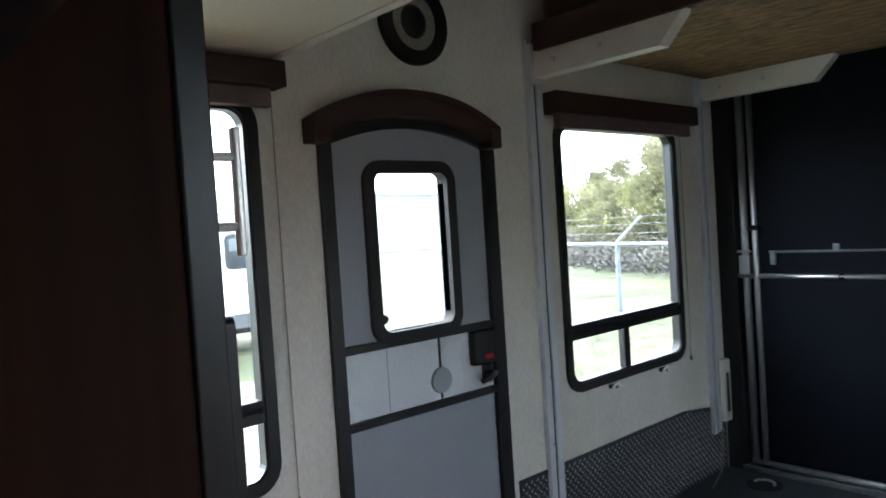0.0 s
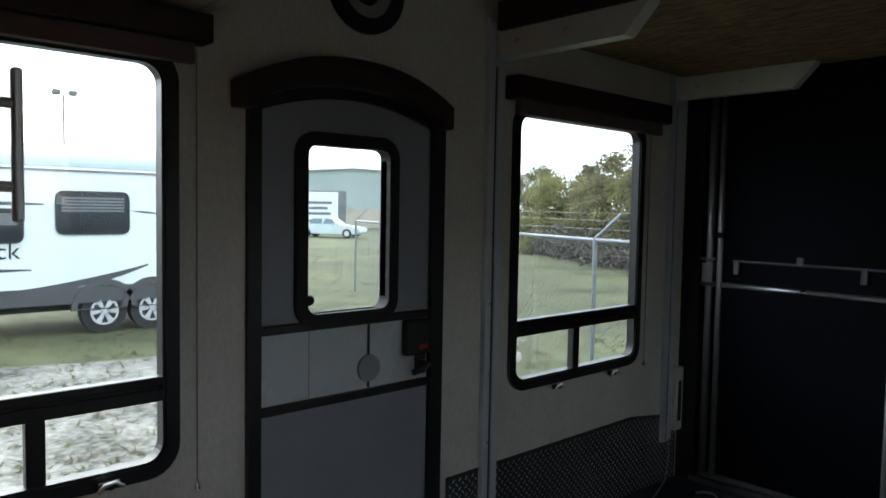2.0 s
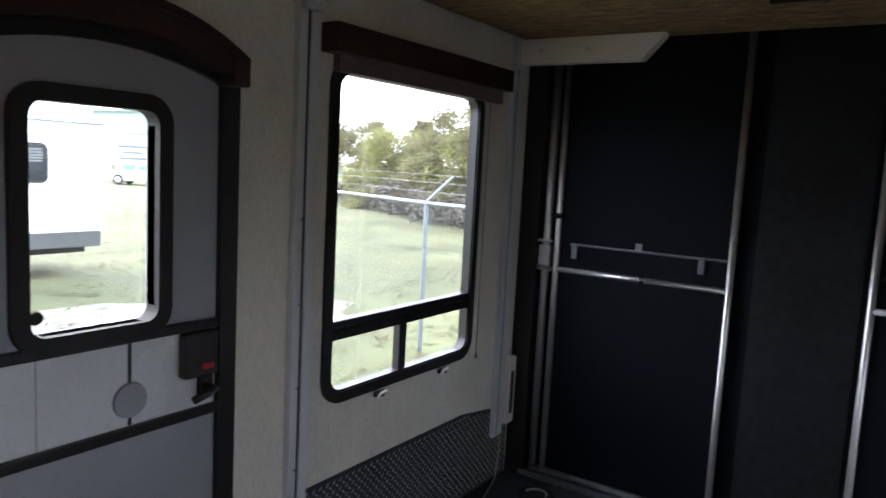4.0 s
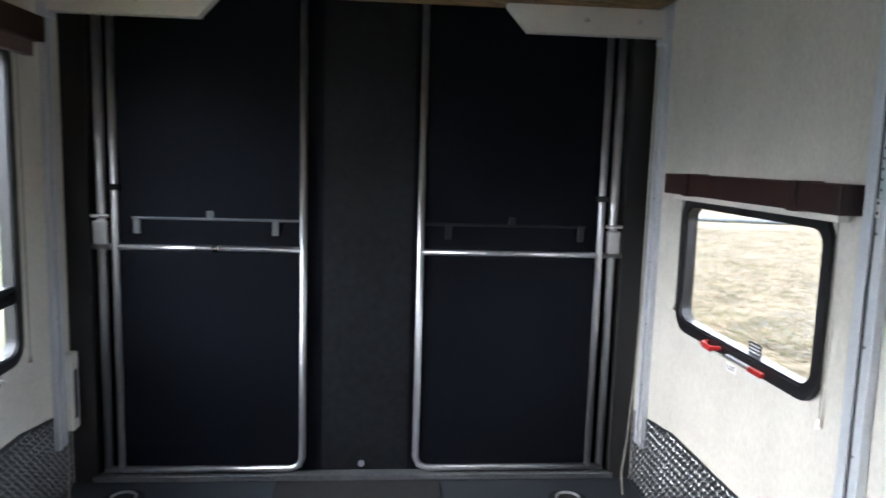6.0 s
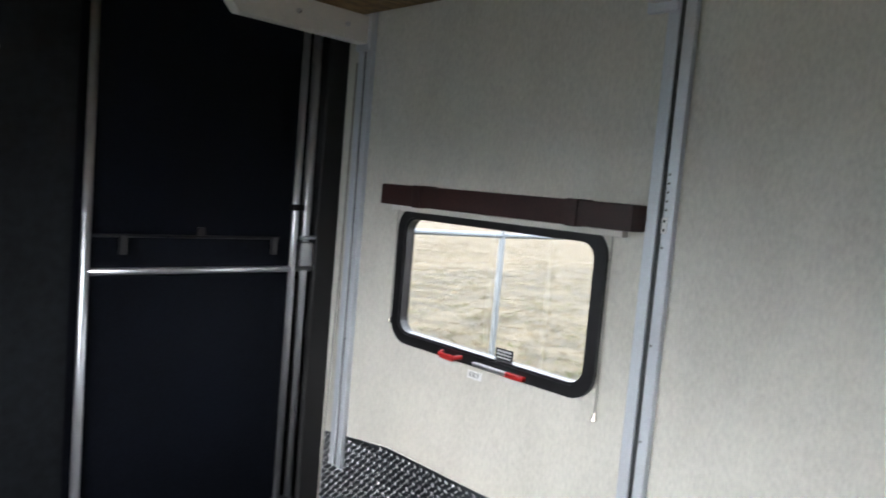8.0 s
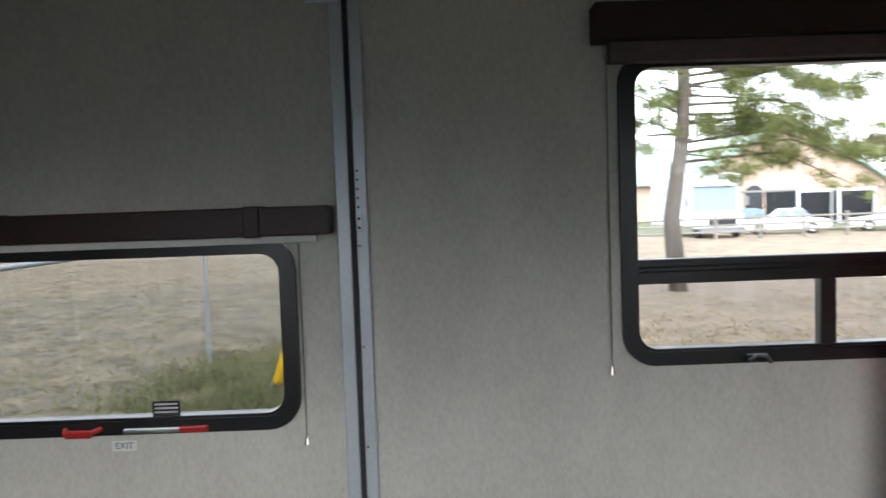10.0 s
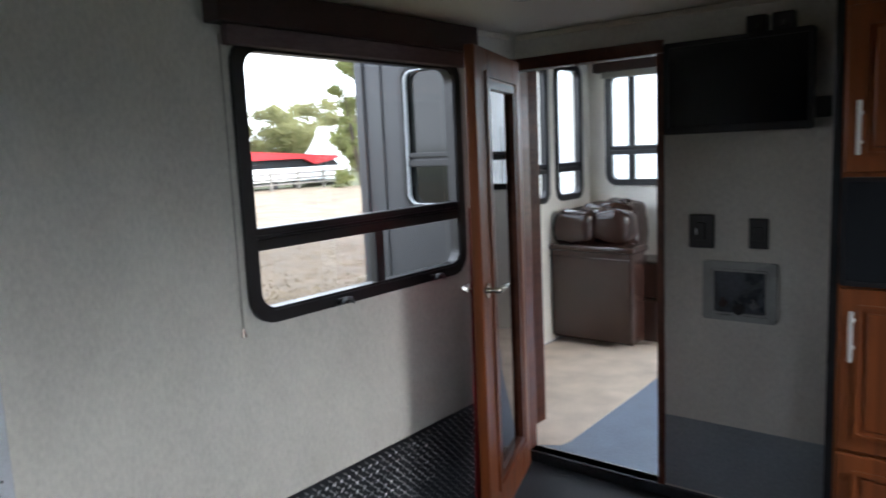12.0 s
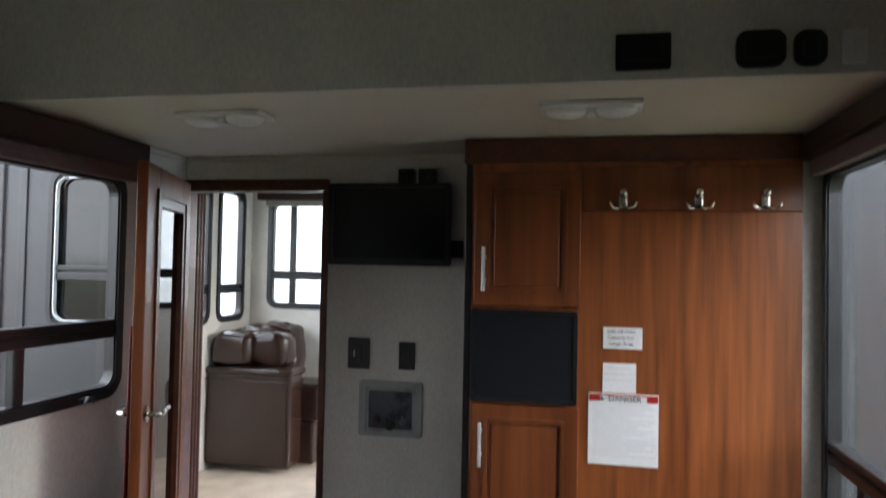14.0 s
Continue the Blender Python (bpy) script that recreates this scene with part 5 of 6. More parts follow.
# chain link fence behind the trailer
fence = thing("chain_link_fence", "galvanised chain link fence with barbed wire arms", "fence", (-4.5, 7.3, GND))
line = [(-14.2, 10.7), (-9.3, 9.0), (-4.5, 7.3), (-0.1, 6.25), (4.28, 5.20), (9.65, 5.12), (15.0, 4.7)]
for i, (x, y) in enumerate(line):
    pt = part("post", rod((x, y, GND), (x, y, 1.07), 0.028, 12), M_FENCE, fence)
    part("arm", rod((x, y, 1.07), (x + 0.22, y + 0.22, 1.38), 0.016, 8), M_FENCE, pt)
wire = bmesh.new()
for (xa, ya), (xb, yb) in zip(line, line[1:]):
    part("top_rail", rod((xa, ya, 1.05), (xb, yb, 1.05), 0.024, 10), M_FENCE, fence)
    for q in (0.35, 0.7, 1.0):
        rod((xa + 0.22 * q, ya + 0.22 * q, 1.07 + 0.31 * q), (xb + 0.22 * q, yb + 0.22 * q, 1.07 + 0.31 * q), 0.0025, 4, wire)
verts, faces = [], []


def strand(p, q, r=0.0009):
    n = len(verts)
    d = Vector((q[0] - p[0], q[1] - p[1], q[2] - p[2])).normalized()
    s = d.orthogonal().normalized() * r
    verts.extend([Vector(p) - s, Vector(p) + s, Vector(q) + s, Vector(q) - s])
    faces.append((n, n + 1, n + 2, n + 3))


hgt = 1.05 - GND
for (xa, ya), (xb, yb) in zip(line, line[1:]):
    ln = math.hypot(xb - xa, yb - ya)
    pitch = 0.085
    k = -hgt
    while k < ln:
        for sg in (1, -1):
            a0, a1 = max(k, 0.0), min(k + hgt, ln)
            if a1 > a0:
                z0, z1 = (a0 - k), (a1 - k)
                if sg < 0:
                    z0, z1 = hgt - z0, hgt - z1
                f = lambda a, z: (xa + (xb - xa) * a / ln, ya + (yb - ya) * a / ln, GND + z)
                strand(f(a0, z0), f(a1, z1))
        k += pitch * 1.414
me = bpy.data.meshes.new("wire_mesh")
me.from_pydata(verts, [], faces)
me.materials.append(M_FENCE)
wm = new("wire_mesh", me)
wm.parent, wm.matrix_parent_inverse = fence, fence.matrix_basis.inverted()
wm["kind"] = "stuff"
part("barbed_wire", wire, M_FENCE, fence)


def wheel(parent, x, y, z, r, side, w=0.2):
    t = part("wheel", rod((x, y, z), (x + side * w, y, z), r, 28), M_TYRE, parent)
    part("rim", rod((x + side * (w - 0.01), y, z), (x + side * (w + 0.012), y, z), r * 0.6, 24), M_TYRE, t)
    sp = bmesh.new()
    for k in range(6):
        a = k * math.pi / 3
        for s in (-0.13, 0.13):
            rod((x + side * (w + 0.012), y + r * 0.1 * math.cos(a), z + r * 0.1 * math.sin(a)), (x + side * (w + 0.012), y + r * 0.56 * math.cos(a + s), z + r * 0.56 * math.sin(a + s)), 0.024, 6, sp)
    part("spokes", sp, M_SILVER, t, "polished alloy spokes")
    part("rim_lip", ring("x", x + side * (w - 0.005), x + side * (w + 0.02), [(y + r * 0.62 * math.cos(a), z + r * 0.62 * math.sin(a)) for a in (math.pi * q / 16 for q in range(32))], [(y + r * 0.53 * math.cos(a), z + r * 0.53 * math.sin(a)) for a in (math.pi * q / 16 for q in range(32))]), M_SILVER, t)
    part("hub", rod((x + side * w, y, z), (x + side * (w + 0.03), y, z), r * 0.14, 12), M_SILVER, t)


# white travel trailer across the yard
tt = thing("travel_trailer", "white travel trailer with grey stripes and twin wheels", "trailer", (-12.9, 2.4, GND))
TX = -11.75
part("body", box(TX - 2.4, TX, -3.4, 7.6, -0.02, 1.95, 0.05), M_RVW, tt)
part("roof", box(TX - 2.36, TX - 0.03, -3.3, 7.5, 1.93, 2.30, 0.16, 4), M_RVW, tt)
part("drip_rail", box(TX - 0.01, TX + 0.025, -3.4, 7.6, 1.885, 1.915), M_RVG, tt)
part("skirt", box(TX - 0.06, TX + 0.012, -3.38, 7.55, -0.235, 0.04, 0.01), M_SKIRT, tt)
part("chassis", box(TX - 2.2, TX - 0.25, -3.2, 7.4, -0.36, -0.03), M_TYRE, tt)
for y0, y1, z0, z1 in ((3.19, 4.26, 0.91, 1.55), (1.65, 2.69, 0.785, 1.26), (-2.2, -0.6, 0.85, 1.55), (5.6, 6.6, 0.9, 1.5)):
    wv = part("window", slab("x", TX + 0.002, TX + 0.02, rounded(y0, y1, z0, z1, 0.1)), M_DARKG, tt, "dark rounded trailer window")
    part("window_frame", ring("x", TX + 0.001, TX + 0.03, rounded(y0 - 0.03, y1 + 0.03, z0 - 0.03, z1 + 0.03, 0.12), rounded(y0, y1, z0, z1, 0.1)), M_BLACK, wv)
    for k in range(5):
        part("slat", box(TX + 0.02, TX + 0.023, y0 + 0.06, y1 - 0.06, z0 + 0.53 * (z1 - z0) + 0.05 * (z1 - z0) / 0.64 * k, z0 + 0.53 * (z1 - z0) + 0.05 * (z1 - z0) / 0.64 * k + 0.03), M_RVG, wv)


M_STRIPE = material("dark_stripe", (0.06, 0.065, 0.075), 0.4, vary=0.1, scale=3, bump=0)


def swoosh(pts, w, mat=M_STRIPE):
    bm = bmesh.new()
    n = len(pts)
    a = [(y, z - w * math.sin(math.pi * (k + 0.15) / n) / 2) for k, (y, z) in enumerate(pts)]
    b = [(y, z + w * math.sin(math.pi * (k + 0.15) / n) / 2) for k, (y, z) in enumerate(pts)]
    va = [[bm.verts.new((x, *p)) for p in q] for x in (TX + 0.003, TX + 0.008) for q in (a, b)]
    for i in range(n - 1):
        bm.faces.new((va[2][i], va[2][i + 1], va[3][i + 1], va[3][i]))
    bmesh.ops.recalc_face_normals(bm, faces=bm.faces[:])
    return part("stripe", bm, mat, tt, "dark grey swoosh stripe")


swoosh([(2.6 + 0.2 * k, 0.03 + 0.0033 * k * k) for k in range(11)], 0.11)
swoosh([(-0.98 + 0.38 * k, 0.37 - 0.003 * k) for k in range(11)], 0.09)
swoosh([(-2 + 0.5 * k, 1.42 - 0.006 * k) for k in range(11)], 0.10)
swoosh([(4.33 + 0.045 * k, 1.27 - 0.004 * k) for k in range(11)], 0.035)
text("ck", 0.36, TX + 0.012, 2.50, 0.63, M_BLACK, tt, "x")
for y in (3.89, 4.67):
    wheel(tt, TX - 0.22, y, GND + 0.36, 0.36, 1, 0.2)
    part("fender", ring("x", TX - 0.02, TX + 0.03, [(y + 0.52 * math.cos(a), GND + 0.40 + 0.50 * math.sin(a)) for a in (math.pi * k / 16 for k in range(17))] + [(y - 0.45, GND + 0.42), (y + 0.45, GND + 0.42)], [(y + 0.43 * math.cos(a), GND + 0.40 + 0.40 * math.sin(a)) for a in (math.pi * k / 16 for k in range(17))] + [(y - 0.43, GND + 0.41), (y + 0.43, GND + 0.41)]), M_SKIRT, tt)
part("jack", rod((TX - 0.4, 2.0, GND), (TX - 0.4, 2.0, -0.3), 0.04, 8), M_RVG, tt)

# light mast
lm = thing("light_mast", "tall yard light mast with twin floodlights", "light mast", (-46, 12.5, GND))
part("pole", rod((-46, 12.4, GND), (-46, 12.4, 7.75), 0.05, 8), M_POST, lm)
for dy in (-0.4, 0.5):
    part("floodlight", box(-46.2, -45.8, 12.4 + dy - 0.22, 12.4 + dy + 0.22, 7.7, 7.98, 0.05), M_RVG, lm)

# metal building
mb = thing("metal_building", "pale green metal building with a low gable", "building", (-62, 46, GND))
gb = pose(-60, 43.5, 0, 0, 0, 54)


def at_b(bm):
    bmesh.ops.transform(bm, matrix=gb, verts=bm.verts)
    return bm


gable = [(-16, GND + 1.9), (16, GND + 1.9), (16, 4.3), (0, 5.3), (-16, 4.3)]
part("wall", at_b(slab("y", 0, 18, gable)), M_STEEL, mb)
part("lower_wall", at_b(box(-15.9, 15.9, -0.03, 17, GND, GND + 1.95)), M_TAN, mb, "tan lower siding")
ribs = bmesh.new()
for k in range(64):
    x = -15.75 + 0.5 * k
    box(x - 0.03, x + 0.03, -0.03, 0.0, GND + 1.95, 4.25 + 0.95 * (1 - abs(x) / 16), 0, 2, ribs)
rb = part("rib", at_b(ribs), M_STEEL, mb)
rb["kind"] = "stuff"
rf = bmesh.new()
for s in (-1, 1):
    merge(rf, slab("y", -0.3, 18.3, [(0, 5.42), (s * 16.4, 4.4), (s * 16.4, 4.25), (0, 5.27)]))
part("roof", at_b(rf), M_STEEL, mb)
part("bay_door", at_b(box(-4.6, -0.9, -0.06, 0.0, GND, 3.0)), M_RVG, mb, "dark open bay")
sg = thing("white_sign", "white sign board with dark print before the building", "sign", (-51, 33, GND))
gs = pose(-50.5, 33.0, 0, 0, 0, 54)
sb = box(-1.6, 1.6, -0.08, 0.08, 0.3, 2.6, 0.02)
bmesh.ops.transform(sb, matrix=gs, verts=sb.verts)
part("board", sb, M_RVW, sg)
for s in (-1.4, 1.4):
    pb = box(s - 0.08, s + 0.08, -0.06, 0.06, GND, 0.35)
    bmesh.ops.transform(pb, matrix=gs, verts=pb.verts)
    part("leg", pb, M_POST, sg)
for k, (z, w) in enumerate(((1.7, 2.2), (1.25, 1.5), (0.8, 2.0))):
    lb = box(-w / 2, w / 2, -0.10, -0.085, z - 0.11, z + 0.11)
    bmesh.ops.transform(lb, matrix=gs, verts=lb.verts)
    part("print_line", lb, M_RVG, sg)


def car(x, y, yaw, mat, label, length=4.7, hgt=1.38):
    c = thing("parked_car", label, "car", (x, y, GND), "parked cars")
    m = pose(x, y, GND, 0, 0, yaw)
    l = length / 2
    prof = [(-l, 0.35), (-l, 0.75), (-l * 0.93, 0.85), (-l * 0.55, 0.92), (l * 0.42, 0.90), (l * 0.95, 0.74), (l, 0.55), (l * 0.99, 0.33), (l * 0.9, 0.25), (-l * 0.95, 0.25)]
    b = slab("y", -0.85, 0.85, prof)
    bmesh.ops.bevel(b, geom=b.edges[:], offset=0.06, segments=2, affect="EDGES")
    bmesh.ops.transform(b, matrix=m, verts=b.verts)
    part("body", b, mat, c, smooth=False)
    cabn = slab("y", -0.70, 0.70, [(-l * 0.62, 0.90), (-l * 0.36, hgt), (l * 0.08, hgt), (l * 0.38, 0.90)])
    bmesh.ops.bevel(cabn, geom=cabn.edges[:], offset=0.05, segments=2, affect="EDGES")
    bmesh.ops.transform(cabn, matrix=m, verts=cabn.verts)
    part("cabin", cabn, mat, c)
    for s in (-1, 1):
        for w0, w1 in ((-0.52, -0.15), (-0.12, 0.24)):
            gl = slab("y", s * 0.705, s * 0.715, [(l * w0, 0.95), (l * (w0 + 0.07), hgt - 0.08), (l * (w1 - 0.09 if w1 > 0.1 else w1), hgt - 0.08), (l * w1, 0.95)])
            bmesh.ops.transform(gl, matrix=m, verts=gl.verts)
            part("side_window", gl, M_BLUEG, c)
        for q in (-0.6, 0.62):
            wb = rod((q * l, s * 0.70, 0.32), (q * l, s * 0.88, 0.32), 0.32, 20)
            bmesh.ops.transform(wb, matrix=m, verts=wb.verts)
            wo = part("wheel", wb, M_TYRE, c)
            rb2 = rod((q * l, s * 0.87, 0.32), (q * l, s * 0.895, 0.32), 0.19, 16)
            bmesh.ops.transform(rb2, matrix=m, verts=rb2.verts)
            part("rim", rb2, M_ALU, wo)
    return c


car(-41.5, 28.2, 34, M_CARW, "pale silver sedan parked on the grass", 4.9)
car(-42, 49, 10, M_RVW, "white car parked far beyond the shrubs", 4.6)

# far side: guy guard, pine, rail fence, vehicles, house
yg = thing("guy_wire_guard", "yellow plastic guy wire guard leaning from the ground", "pole", (8.05, 3.8, GND))
part("guard", tube([(8.05, 3.80, GND), (8.2, 2.89, 2.0)], 0.07, 12), M_YEL, yg, smooth=True)
part("anchor", rod((8.04, 3.82, GND - 0.02), (8.02, 3.84, GND + 0.08), 0.04, 8), M_FENCE, yg)

pine = thing("pine_tree", "tall pine with a leaning trunk and sparse boughs", "tree", (16.2, -3.9, GND))
part("trunk", tube([(16.2, -3.9, GND), (16.15, -3.75, 1.0), (16.3, -4.1, 3.0), (16.6, -4.3, 6.0), (16.8, -4.5, 11.0)], 0.22, 12, 0.11), M_BARK, pine, smooth=True)
rnd = random.Random(4)
clumps = []
for k in range(26):
    a = rnd.uniform(0, 6.28)
    z = 2.5 + 6.0 * k / 26
    ln = rnd.uniform(1.6, 4.2) if k > 3 else rnd.uniform(1.2, 2.0)
    if k % 3 == 0:
        a = rnd.uniform(-1.9, -1.2)
    base = Vector((16.3 + 0.05 * z, -4.0 - 0.05 * z, z))
    tip = base + Vector((math.cos(a) * ln, math.sin(a) * ln, rnd.uniform(-0.9, 0.5)))
    mid = (base + tip) / 2 + Vector((0, 0, 0.25))
    part("limb", tube([base, mid, tip], 0.028, 6, 0.006), M_BARK, pine)
    for q in (0.45, 0.65, 0.85, 1.0):
        p = base.lerp(tip, q) + Vector((rnd.uniform(-0.3, 0.3), rnd.uniform(-0.3, 0.3), rnd.uniform(-0.1, 0.3)))
        clumps.append((p.x, p.y, p.z, 0.34, 0.36, 0.2))
for k in range(16):
    # long drooping boughs on the side away from the ramp
    right = k % 4 != 3
    a = rnd.uniform(-1.95, -1.25) if right else rnd.uniform(1.2, 2.0)
    z = 2.3 + 3.6 * k / 16
    ln = rnd.uniform(2.6, 5.2) if right else rnd.uniform(0.9, 1.7)
    base = Vector((16.3 + 0.05 * z, -4.0 - 0.05 * z, z))
    tip = base + Vector((math.cos(a) * ln, math.sin(a) * ln, -0.22 * ln + rnd.uniform(-0.2, 0.5)))
    mid = (base + tip) / 2 + Vector((0, 0, 0.12 * ln))
    part("limb", tube([base, mid, tip], 0.04, 6, 0.006), M_BARK, pine)
    for j in range(int(4 + ln * 2)):
        q = 0.3 + 0.7 * j / (3 + ln * 2)
        p = base.lerp(mid, q * 2) if q < 0.5 else mid.lerp(tip, q * 2 - 1)
        p = p + Vector((rnd.uniform(-0.4, 0.4), rnd.uniform(-0.25, 0.25), rnd.uniform(-0.35, 0.15)))
        w = rnd.uniform(0.22, 0.42)
        clumps.append((p.x, p.y, p.z, w * 0.8, w * 0.8, w * 0.55))
leaves("crown", M_NEEDLE, clumps, 60000, 0.10, pine, 9, 1.0, 0.09)

wf = thing("rail_fence", "weathered three-rail wooden fence", "fence", (38, -16, GND))
pts = [(36.5 + 0.15 * k, -8 - 2.4 * k) for k in range(12)]
for x, y in pts:
    part("post", box(x - 0.07, x + 0.07, y - 0.07, y + 0.07, GND, 0.55, 0.01), M_POST, wf)
for (xa, ya), (xb, yb) in zip(pts, pts[1:]):
    for z in (-0.35, 0.0, 0.35):
        part("rail", rod((xa, ya, z), (xb, yb, z), 0.055, 6), M_POST, wf)

van = thing("motorhome", "white motorhome with a wide blue-tinted windscreen", "motorhome", (42, -13.7, GND))
part("body", box(39.4, 46.5, -15.2, -12.3, GND + 0.5, 2.85, 0.22, 3), M_RVW, van)
part("cab_over", box(39.0, 40.2, -15.1, -12.4, 2.1, 2.8, 0.2, 3), M_RVW, van)
part("bonnet", box(38.3, 39.6, -14.95, -12.55, GND + 0.45, 0.62, 0.15, 3), M_RVW, van)
part("windscreen", box(39.30, 39.42, -15.0, -12.55, 0.75, 2.08, 0.03), M_BLUEG, van, "wide blue-tinted windscreen")
part("grille", box(38.24, 38.32, -14.5, -13.0, -0.1, 0.3, 0.02), M_DARKG, van)
part("bumper", box(38.15, 38.4, -15.0, -12.5, GND + 0.35, GND + 0.6, 0.05), M_RVG, van)
for y in (-15.4, -12.1):
    part("side_mirror", box(39.0, 39.2, y - 0.12, y + 0.12, 1.0, 1.5, 0.04), M_RVG, van)
for y in (-14.8, -12.7):
    part("wheel", rod((39.1, y - 0.12, GND + 0.4), (39.1, y + 0.12, GND + 0.4), 0.4, 18), M_TYRE, van)
    part("headlight", rod((38.2, y, 0.15), (38.34, y, 0.15), 0.13, 14), M_LENS, van)


def neighbour(x0, x1, y0, y1, top, label):
    """A plain white camper parked beside, with windows on its nearest long side."""
    n = thing("camper_trailer", label, "trailer", ((x0 + x1) / 2, y1, GND), "parked campers")
    part("body", box(x0, x1, y0, y1, -0.25, top, 0.06), M_RVW, n)
    part("roof", box(x0 + 0.06, x1 - 0.06, y0 + 0.06, y1 - 0.06, top - 0.03, top + 0.12, 0.06), M_RVW, n)
    part("skirt", box(x0 + 0.02, x1 - 0.02, y1 - 0.05, y1 + 0.012, -0.42, -0.23, 0.01), M_RVG, n)
    part("door_seam", box(x0 + 1.0, x0 + 1.02, y1, y1 + 0.006, -0.1, 1.75), M_RVG, n)
    part("door_seam", box(x0 + 1.72, x0 + 1.74, y1, y1 + 0.006, -0.1, 1.75), M_RVG, n)
    part("grab_rail", rod((x0 + 1.9, y1 + 0.05, 0.5), (x0 + 1.9, y1 + 0.05, 1.2), 0.015, 8), M_ALU, n)
    for q in (0.55, 0.72):
        xm = x0 + (x1 - x0) * q
        part("wheel", rod((xm, y1 - 0.2, GND + 0.34), (xm, y1 - 0.02, GND + 0.34), 0.34, 18), M_TYRE, n)
    part("jack", rod((x0 + 0.4, y1 - 0.4, GND), (x0 + 0.4, y1 - 0.4, -0.3), 0.04, 8), M_RVG, n)


neighbour(0.0, 5.6, -10.2, -7.7, 3.0, "tall white camper parked behind the living room")
neighbour(20.5, 26.5, -33.0, -30.0, 2.6, "white camper parked across the lawn")

hs = thing("house", "pink-tan house with a green metal roof", "house", (74, -32, GND))
part("wall", slab("x", 70, 86, [(-42.6, GND), (-23, GND), (-23, 2.7), (-32.8, 8.9), (-42.6, 2.7)]), M_PINK, hs)
part("wing", box(72, 86, -23, -8, GND, 3.2), M_PINK, hs)
part("roof", slab("x", 69.3, 86.6, [(-32.8, 9.35), (-43.4, 2.55), (-43.4, 2.25), (-32.8, 9.0), (-22.2, 2.25), (-22.2, 2.55)]), M_GROOF, hs)
part("wing_roof", slab("y", -23.0, -7.3, [(71, 3.1), (79, 7.6), (87, 3.1), (87, 2.9), (71, 2.9)]), M_GROOF, hs)
dr = part("window", box(69.93, 70.02, -30.4, -28.6, 0.0, 1.7, 0.02), M_DARKG, hs)
part("arch", rod((69.9, -29.5, 1.7), (70.02, -29.5, 1.7), 0.9, 20), M_DARKG, dr)
hb = part("hedge_trim", box(69.85, 69.95, -42.3, -23.3, 1.9, 2.1), M_RVG, hs, "grey band across the gable")


def cargo(x, y, ln, label):
    c = thing("cargo_trailer", label, "trailer", (x, y, GND), "cargo trailers")
    part("body", box(x, x + 4.5, y - ln, y, GND + 0.4, 1.75, 0.05), M_MWAVE, c)
    fr = part("frame", ring("x", x - 0.03, x + 0.02, rounded(y - ln - 0.05, y + 0.05, GND + 0.35, 1.82, 0.06, 2), rounded(y - ln + 0.12, y - 0.12, GND + 0.55, 1.62, 0.04, 2)), M_TRACK, c)
    part("wheel", rod((x + 2, y + 0.02, GND + 0.34), (x + 2, y + 0.2, GND + 0.34), 0.34, 16), M_TYRE, c)
    part("bumper", box(x - 0.1, x, y - ln, y, GND + 0.3, GND + 0.42), M_RVG, c)


cargo(44, -20.75, 2.2, "black enclosed cargo trailer with pale frame")
cargo(43.4, -22.95, 2.3, "black enclosed cargo trailer with pale frame")
tent = thing("covered_boat", "white boat under a red and black cover", "boat", (40.5, -30, GND))
part("hull", slab("x", 39.5, 42, [(-26.4, -0.2), (-34, -0.2), (-35.5, 0.7), (-26.2, 0.7)]), M_RVW, tent)
part("side_cover", slab("x", 39.7, 41.8, [(-26.3, 0.7), (-35.2, 0.7), (-34.5, 1.35), (-26.5, 1.5)]), M_MWAVE, tent, "black side cover")
part("canopy", slab("x", 39.4, 42.1, [(-26.0, 1.30), (-26.0, 1.95), (-34.8, 1.45), (-35.0, 1.25), (-32.6, 0.85), (-31.6, 1.3)]), M_TREDC, tent, "red canvas top")
part("trailer_frame", box(39.8, 41.8, -35, -26.5, GND + 0.25, GND + 0.42), M_RVG, tent)
for y in (-29, -31):
    part("wheel", rod((39.6, y, GND + 0.3), (39.85, y, GND + 0.3), 0.3, 16), M_TYRE, tent)
for k, (x, y, yw) in enumerate(((47, -18.6, 82), (41.0, -18.4, 75), (40.5, -24.6, 68))):
    car(x, y, yw, (M_BLUEG, M_RVW, M_CARW, M_RVG)[k], ("blue", "white", "silver", "dark grey")[k] + " car parked behind the rail fence", 4.6, 1.45)

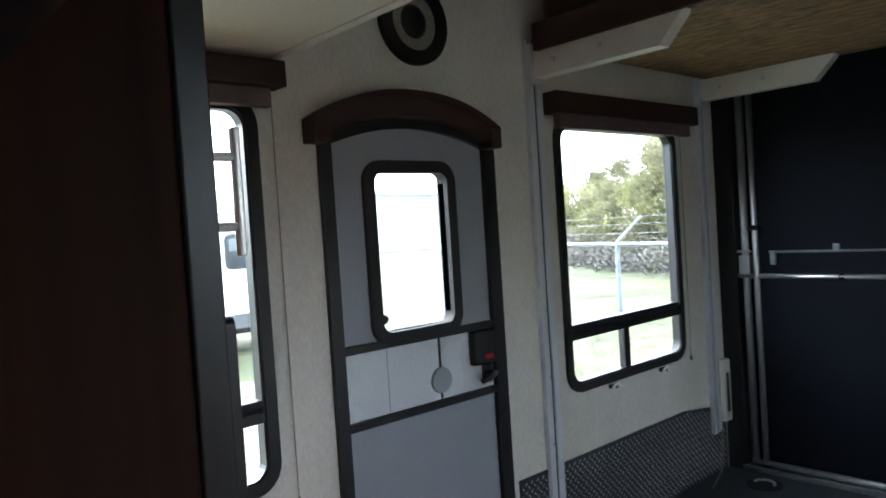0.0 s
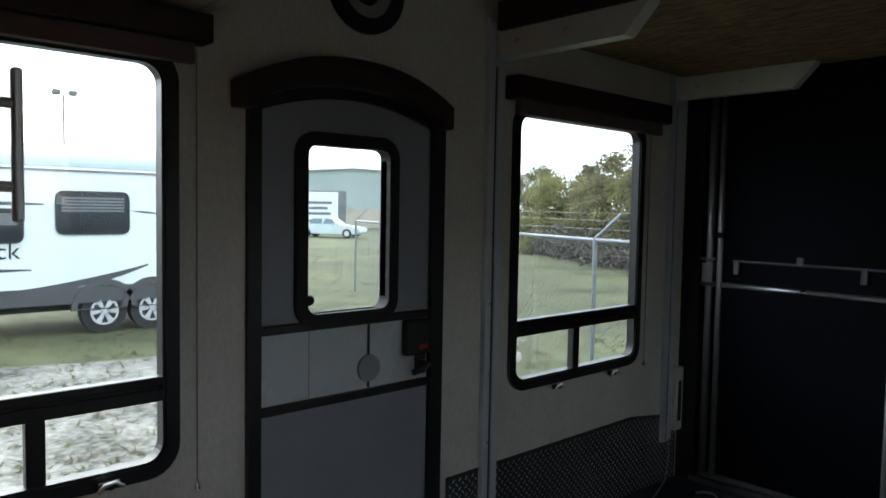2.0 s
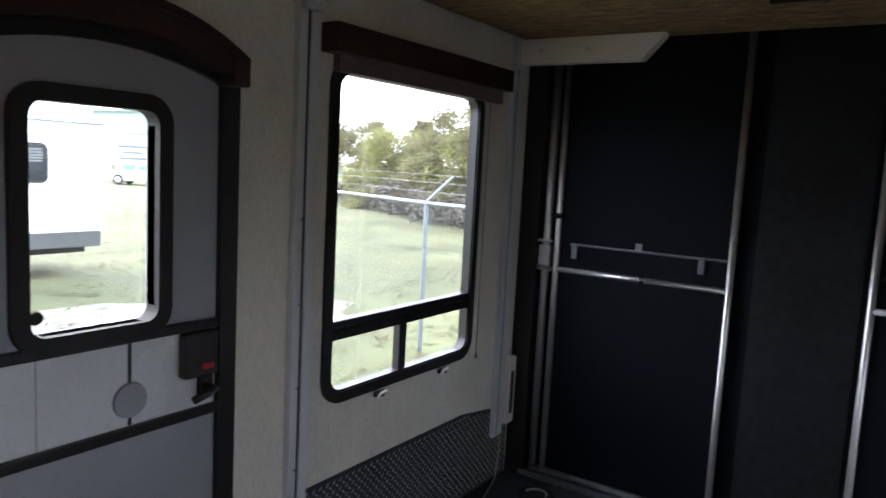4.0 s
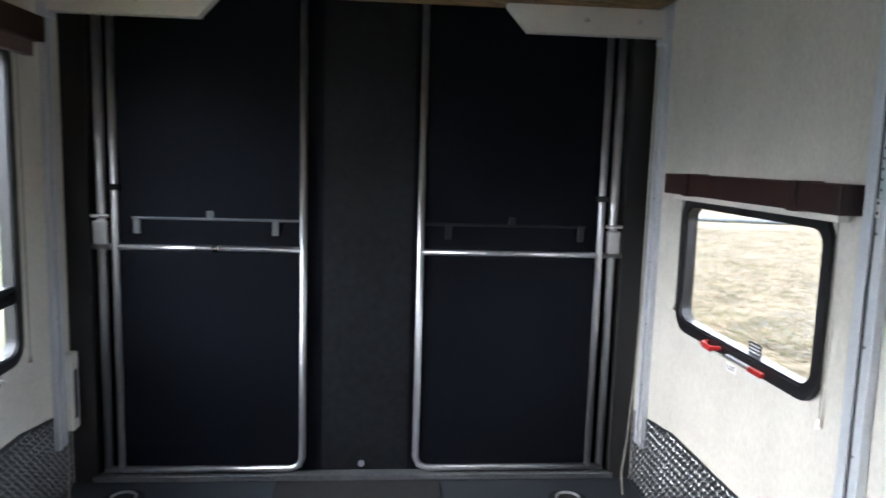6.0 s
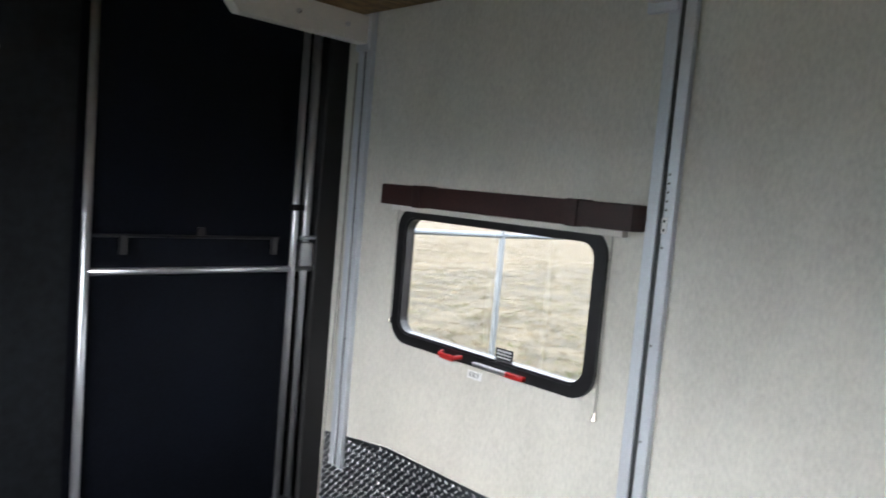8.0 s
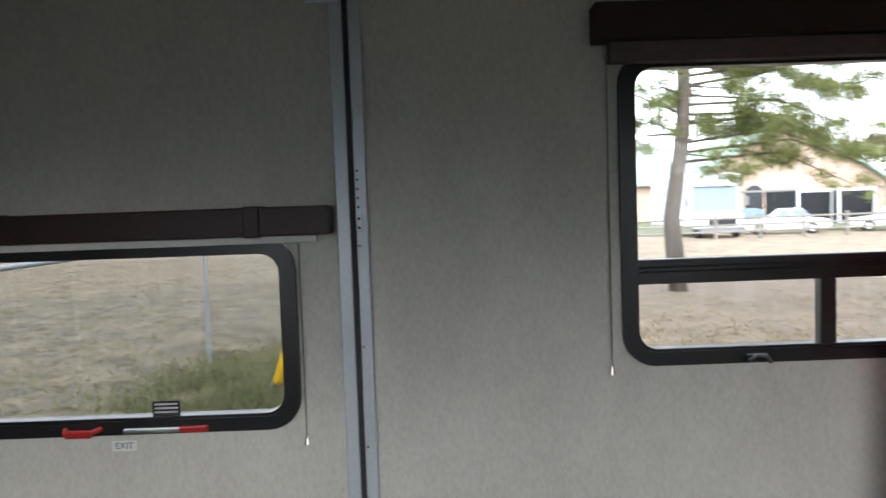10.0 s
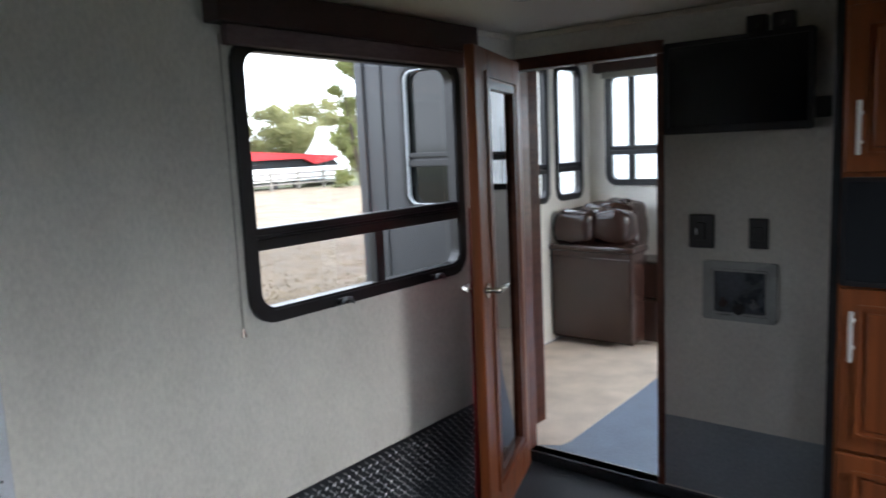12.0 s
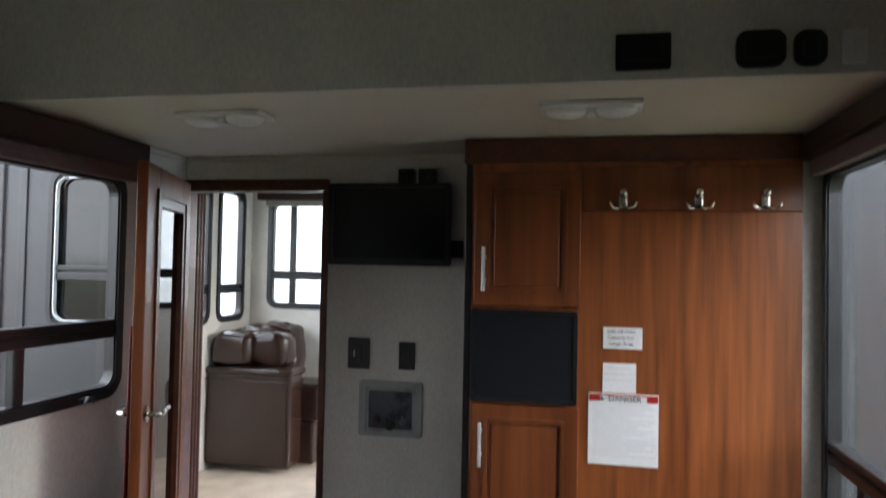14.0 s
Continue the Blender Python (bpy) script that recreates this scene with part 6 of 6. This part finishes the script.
for k, (x, y, h, r, m) in enumerate(((68, -52, 8.5, 5, 1), (72, -62, 9.5, 5.5, 1), (62, -64, 8, 5, 0), (56, -72, 9, 5.5, 1), (80, -48, 10, 5, 0), (66, -80, 10, 6, 0), (48, -62, 7.5, 4.5, 1), (90, -4, 11, 6, 0), (88, 6, 10, 6, 1))):
    bush(x, y, h, r, 60 + k, (M_LEAF, M_LEAF2)[m], 20000, "broad leafy tree beyond the parked vehicles", 0.19)
wt = thing("tarp_covered_boat", "peaked white tarp over a stored boat", "boat cover", (42.6, -36.3, GND))
tb = bmesh.new()
lv = []
for z, w, l in ((GND + 0.3, 2.1, 3.0), (0.9, 1.9, 2.8), (2.1, 1.0, 1.6), (3.0, 0.45, 0.8), (3.7, 0.12, 0.2)):
    lv.append([tb.verts.new((42.6 + 0.7 * w * math.cos(a) - 0.7 * l * math.sin(a) + 0.18 * math.sin(5 * a + z), -36.3 + 0.7 * w * math.cos(a) + 0.7 * l * math.sin(a) + 0.15 * math.cos(4 * a + z), z)) for a in (2 * math.pi * q / 24 for q in range(24))])
for a, b in zip(lv, lv[1:]):
    for q in range(24):
        tb.faces.new((a[q], a[(q + 1) % 24], b[(q + 1) % 24], b[q]))
tb.faces.new(lv[-1])
bmesh.ops.recalc_face_normals(tb, faces=tb.faces[:])
part("tarp", tb, M_RVW, wt)
part("stand", rod((42.6, -36.3, GND), (42.6, -36.3, 3.6), 0.06, 8), M_POST, wt)
bush(34.6, -32.6, 10.5, 1.9, 91, M_NEEDLE, 22000, "tall slender evergreen beside the stored boats", 0.11)
bush(46, -60, 8.0, 5.0, 92, M_LEAF2, 20000, "broad leafy tree beyond the parked vehicles", 0.19)
bush(38, -56, 7.5, 4.6, 93, M_LEAF, 20000, "broad leafy tree beyond the parked vehicles", 0.19)
for k, (x, y, h) in enumerate(((-64, 20, 9), (-60, 15.5, 7.5), (-58, 8, 8))):
    bt = thing("bare_tree", "bare branching tree far across the yard", "tree", (x, y, GND), "bare trees")
    rr = random.Random(k)
    br = bmesh.new()
    rod((x, y, GND), (x, y, GND + h * 0.5), 0.16, 7, br, 0.09)
    for q in range(16):
        a = rr.uniform(0, 6.28)
        z0 = GND + h * rr.uniform(0.25, 0.5)
        e = Vector((x + math.cos(a) * h * 0.25, y + math.sin(a) * h * 0.25, GND + h * rr.uniform(0.6, 1)))
        rod((x, y, z0), e, 0.05, 5, br, 0.012)
    part("branches", br, M_BARK, bt)
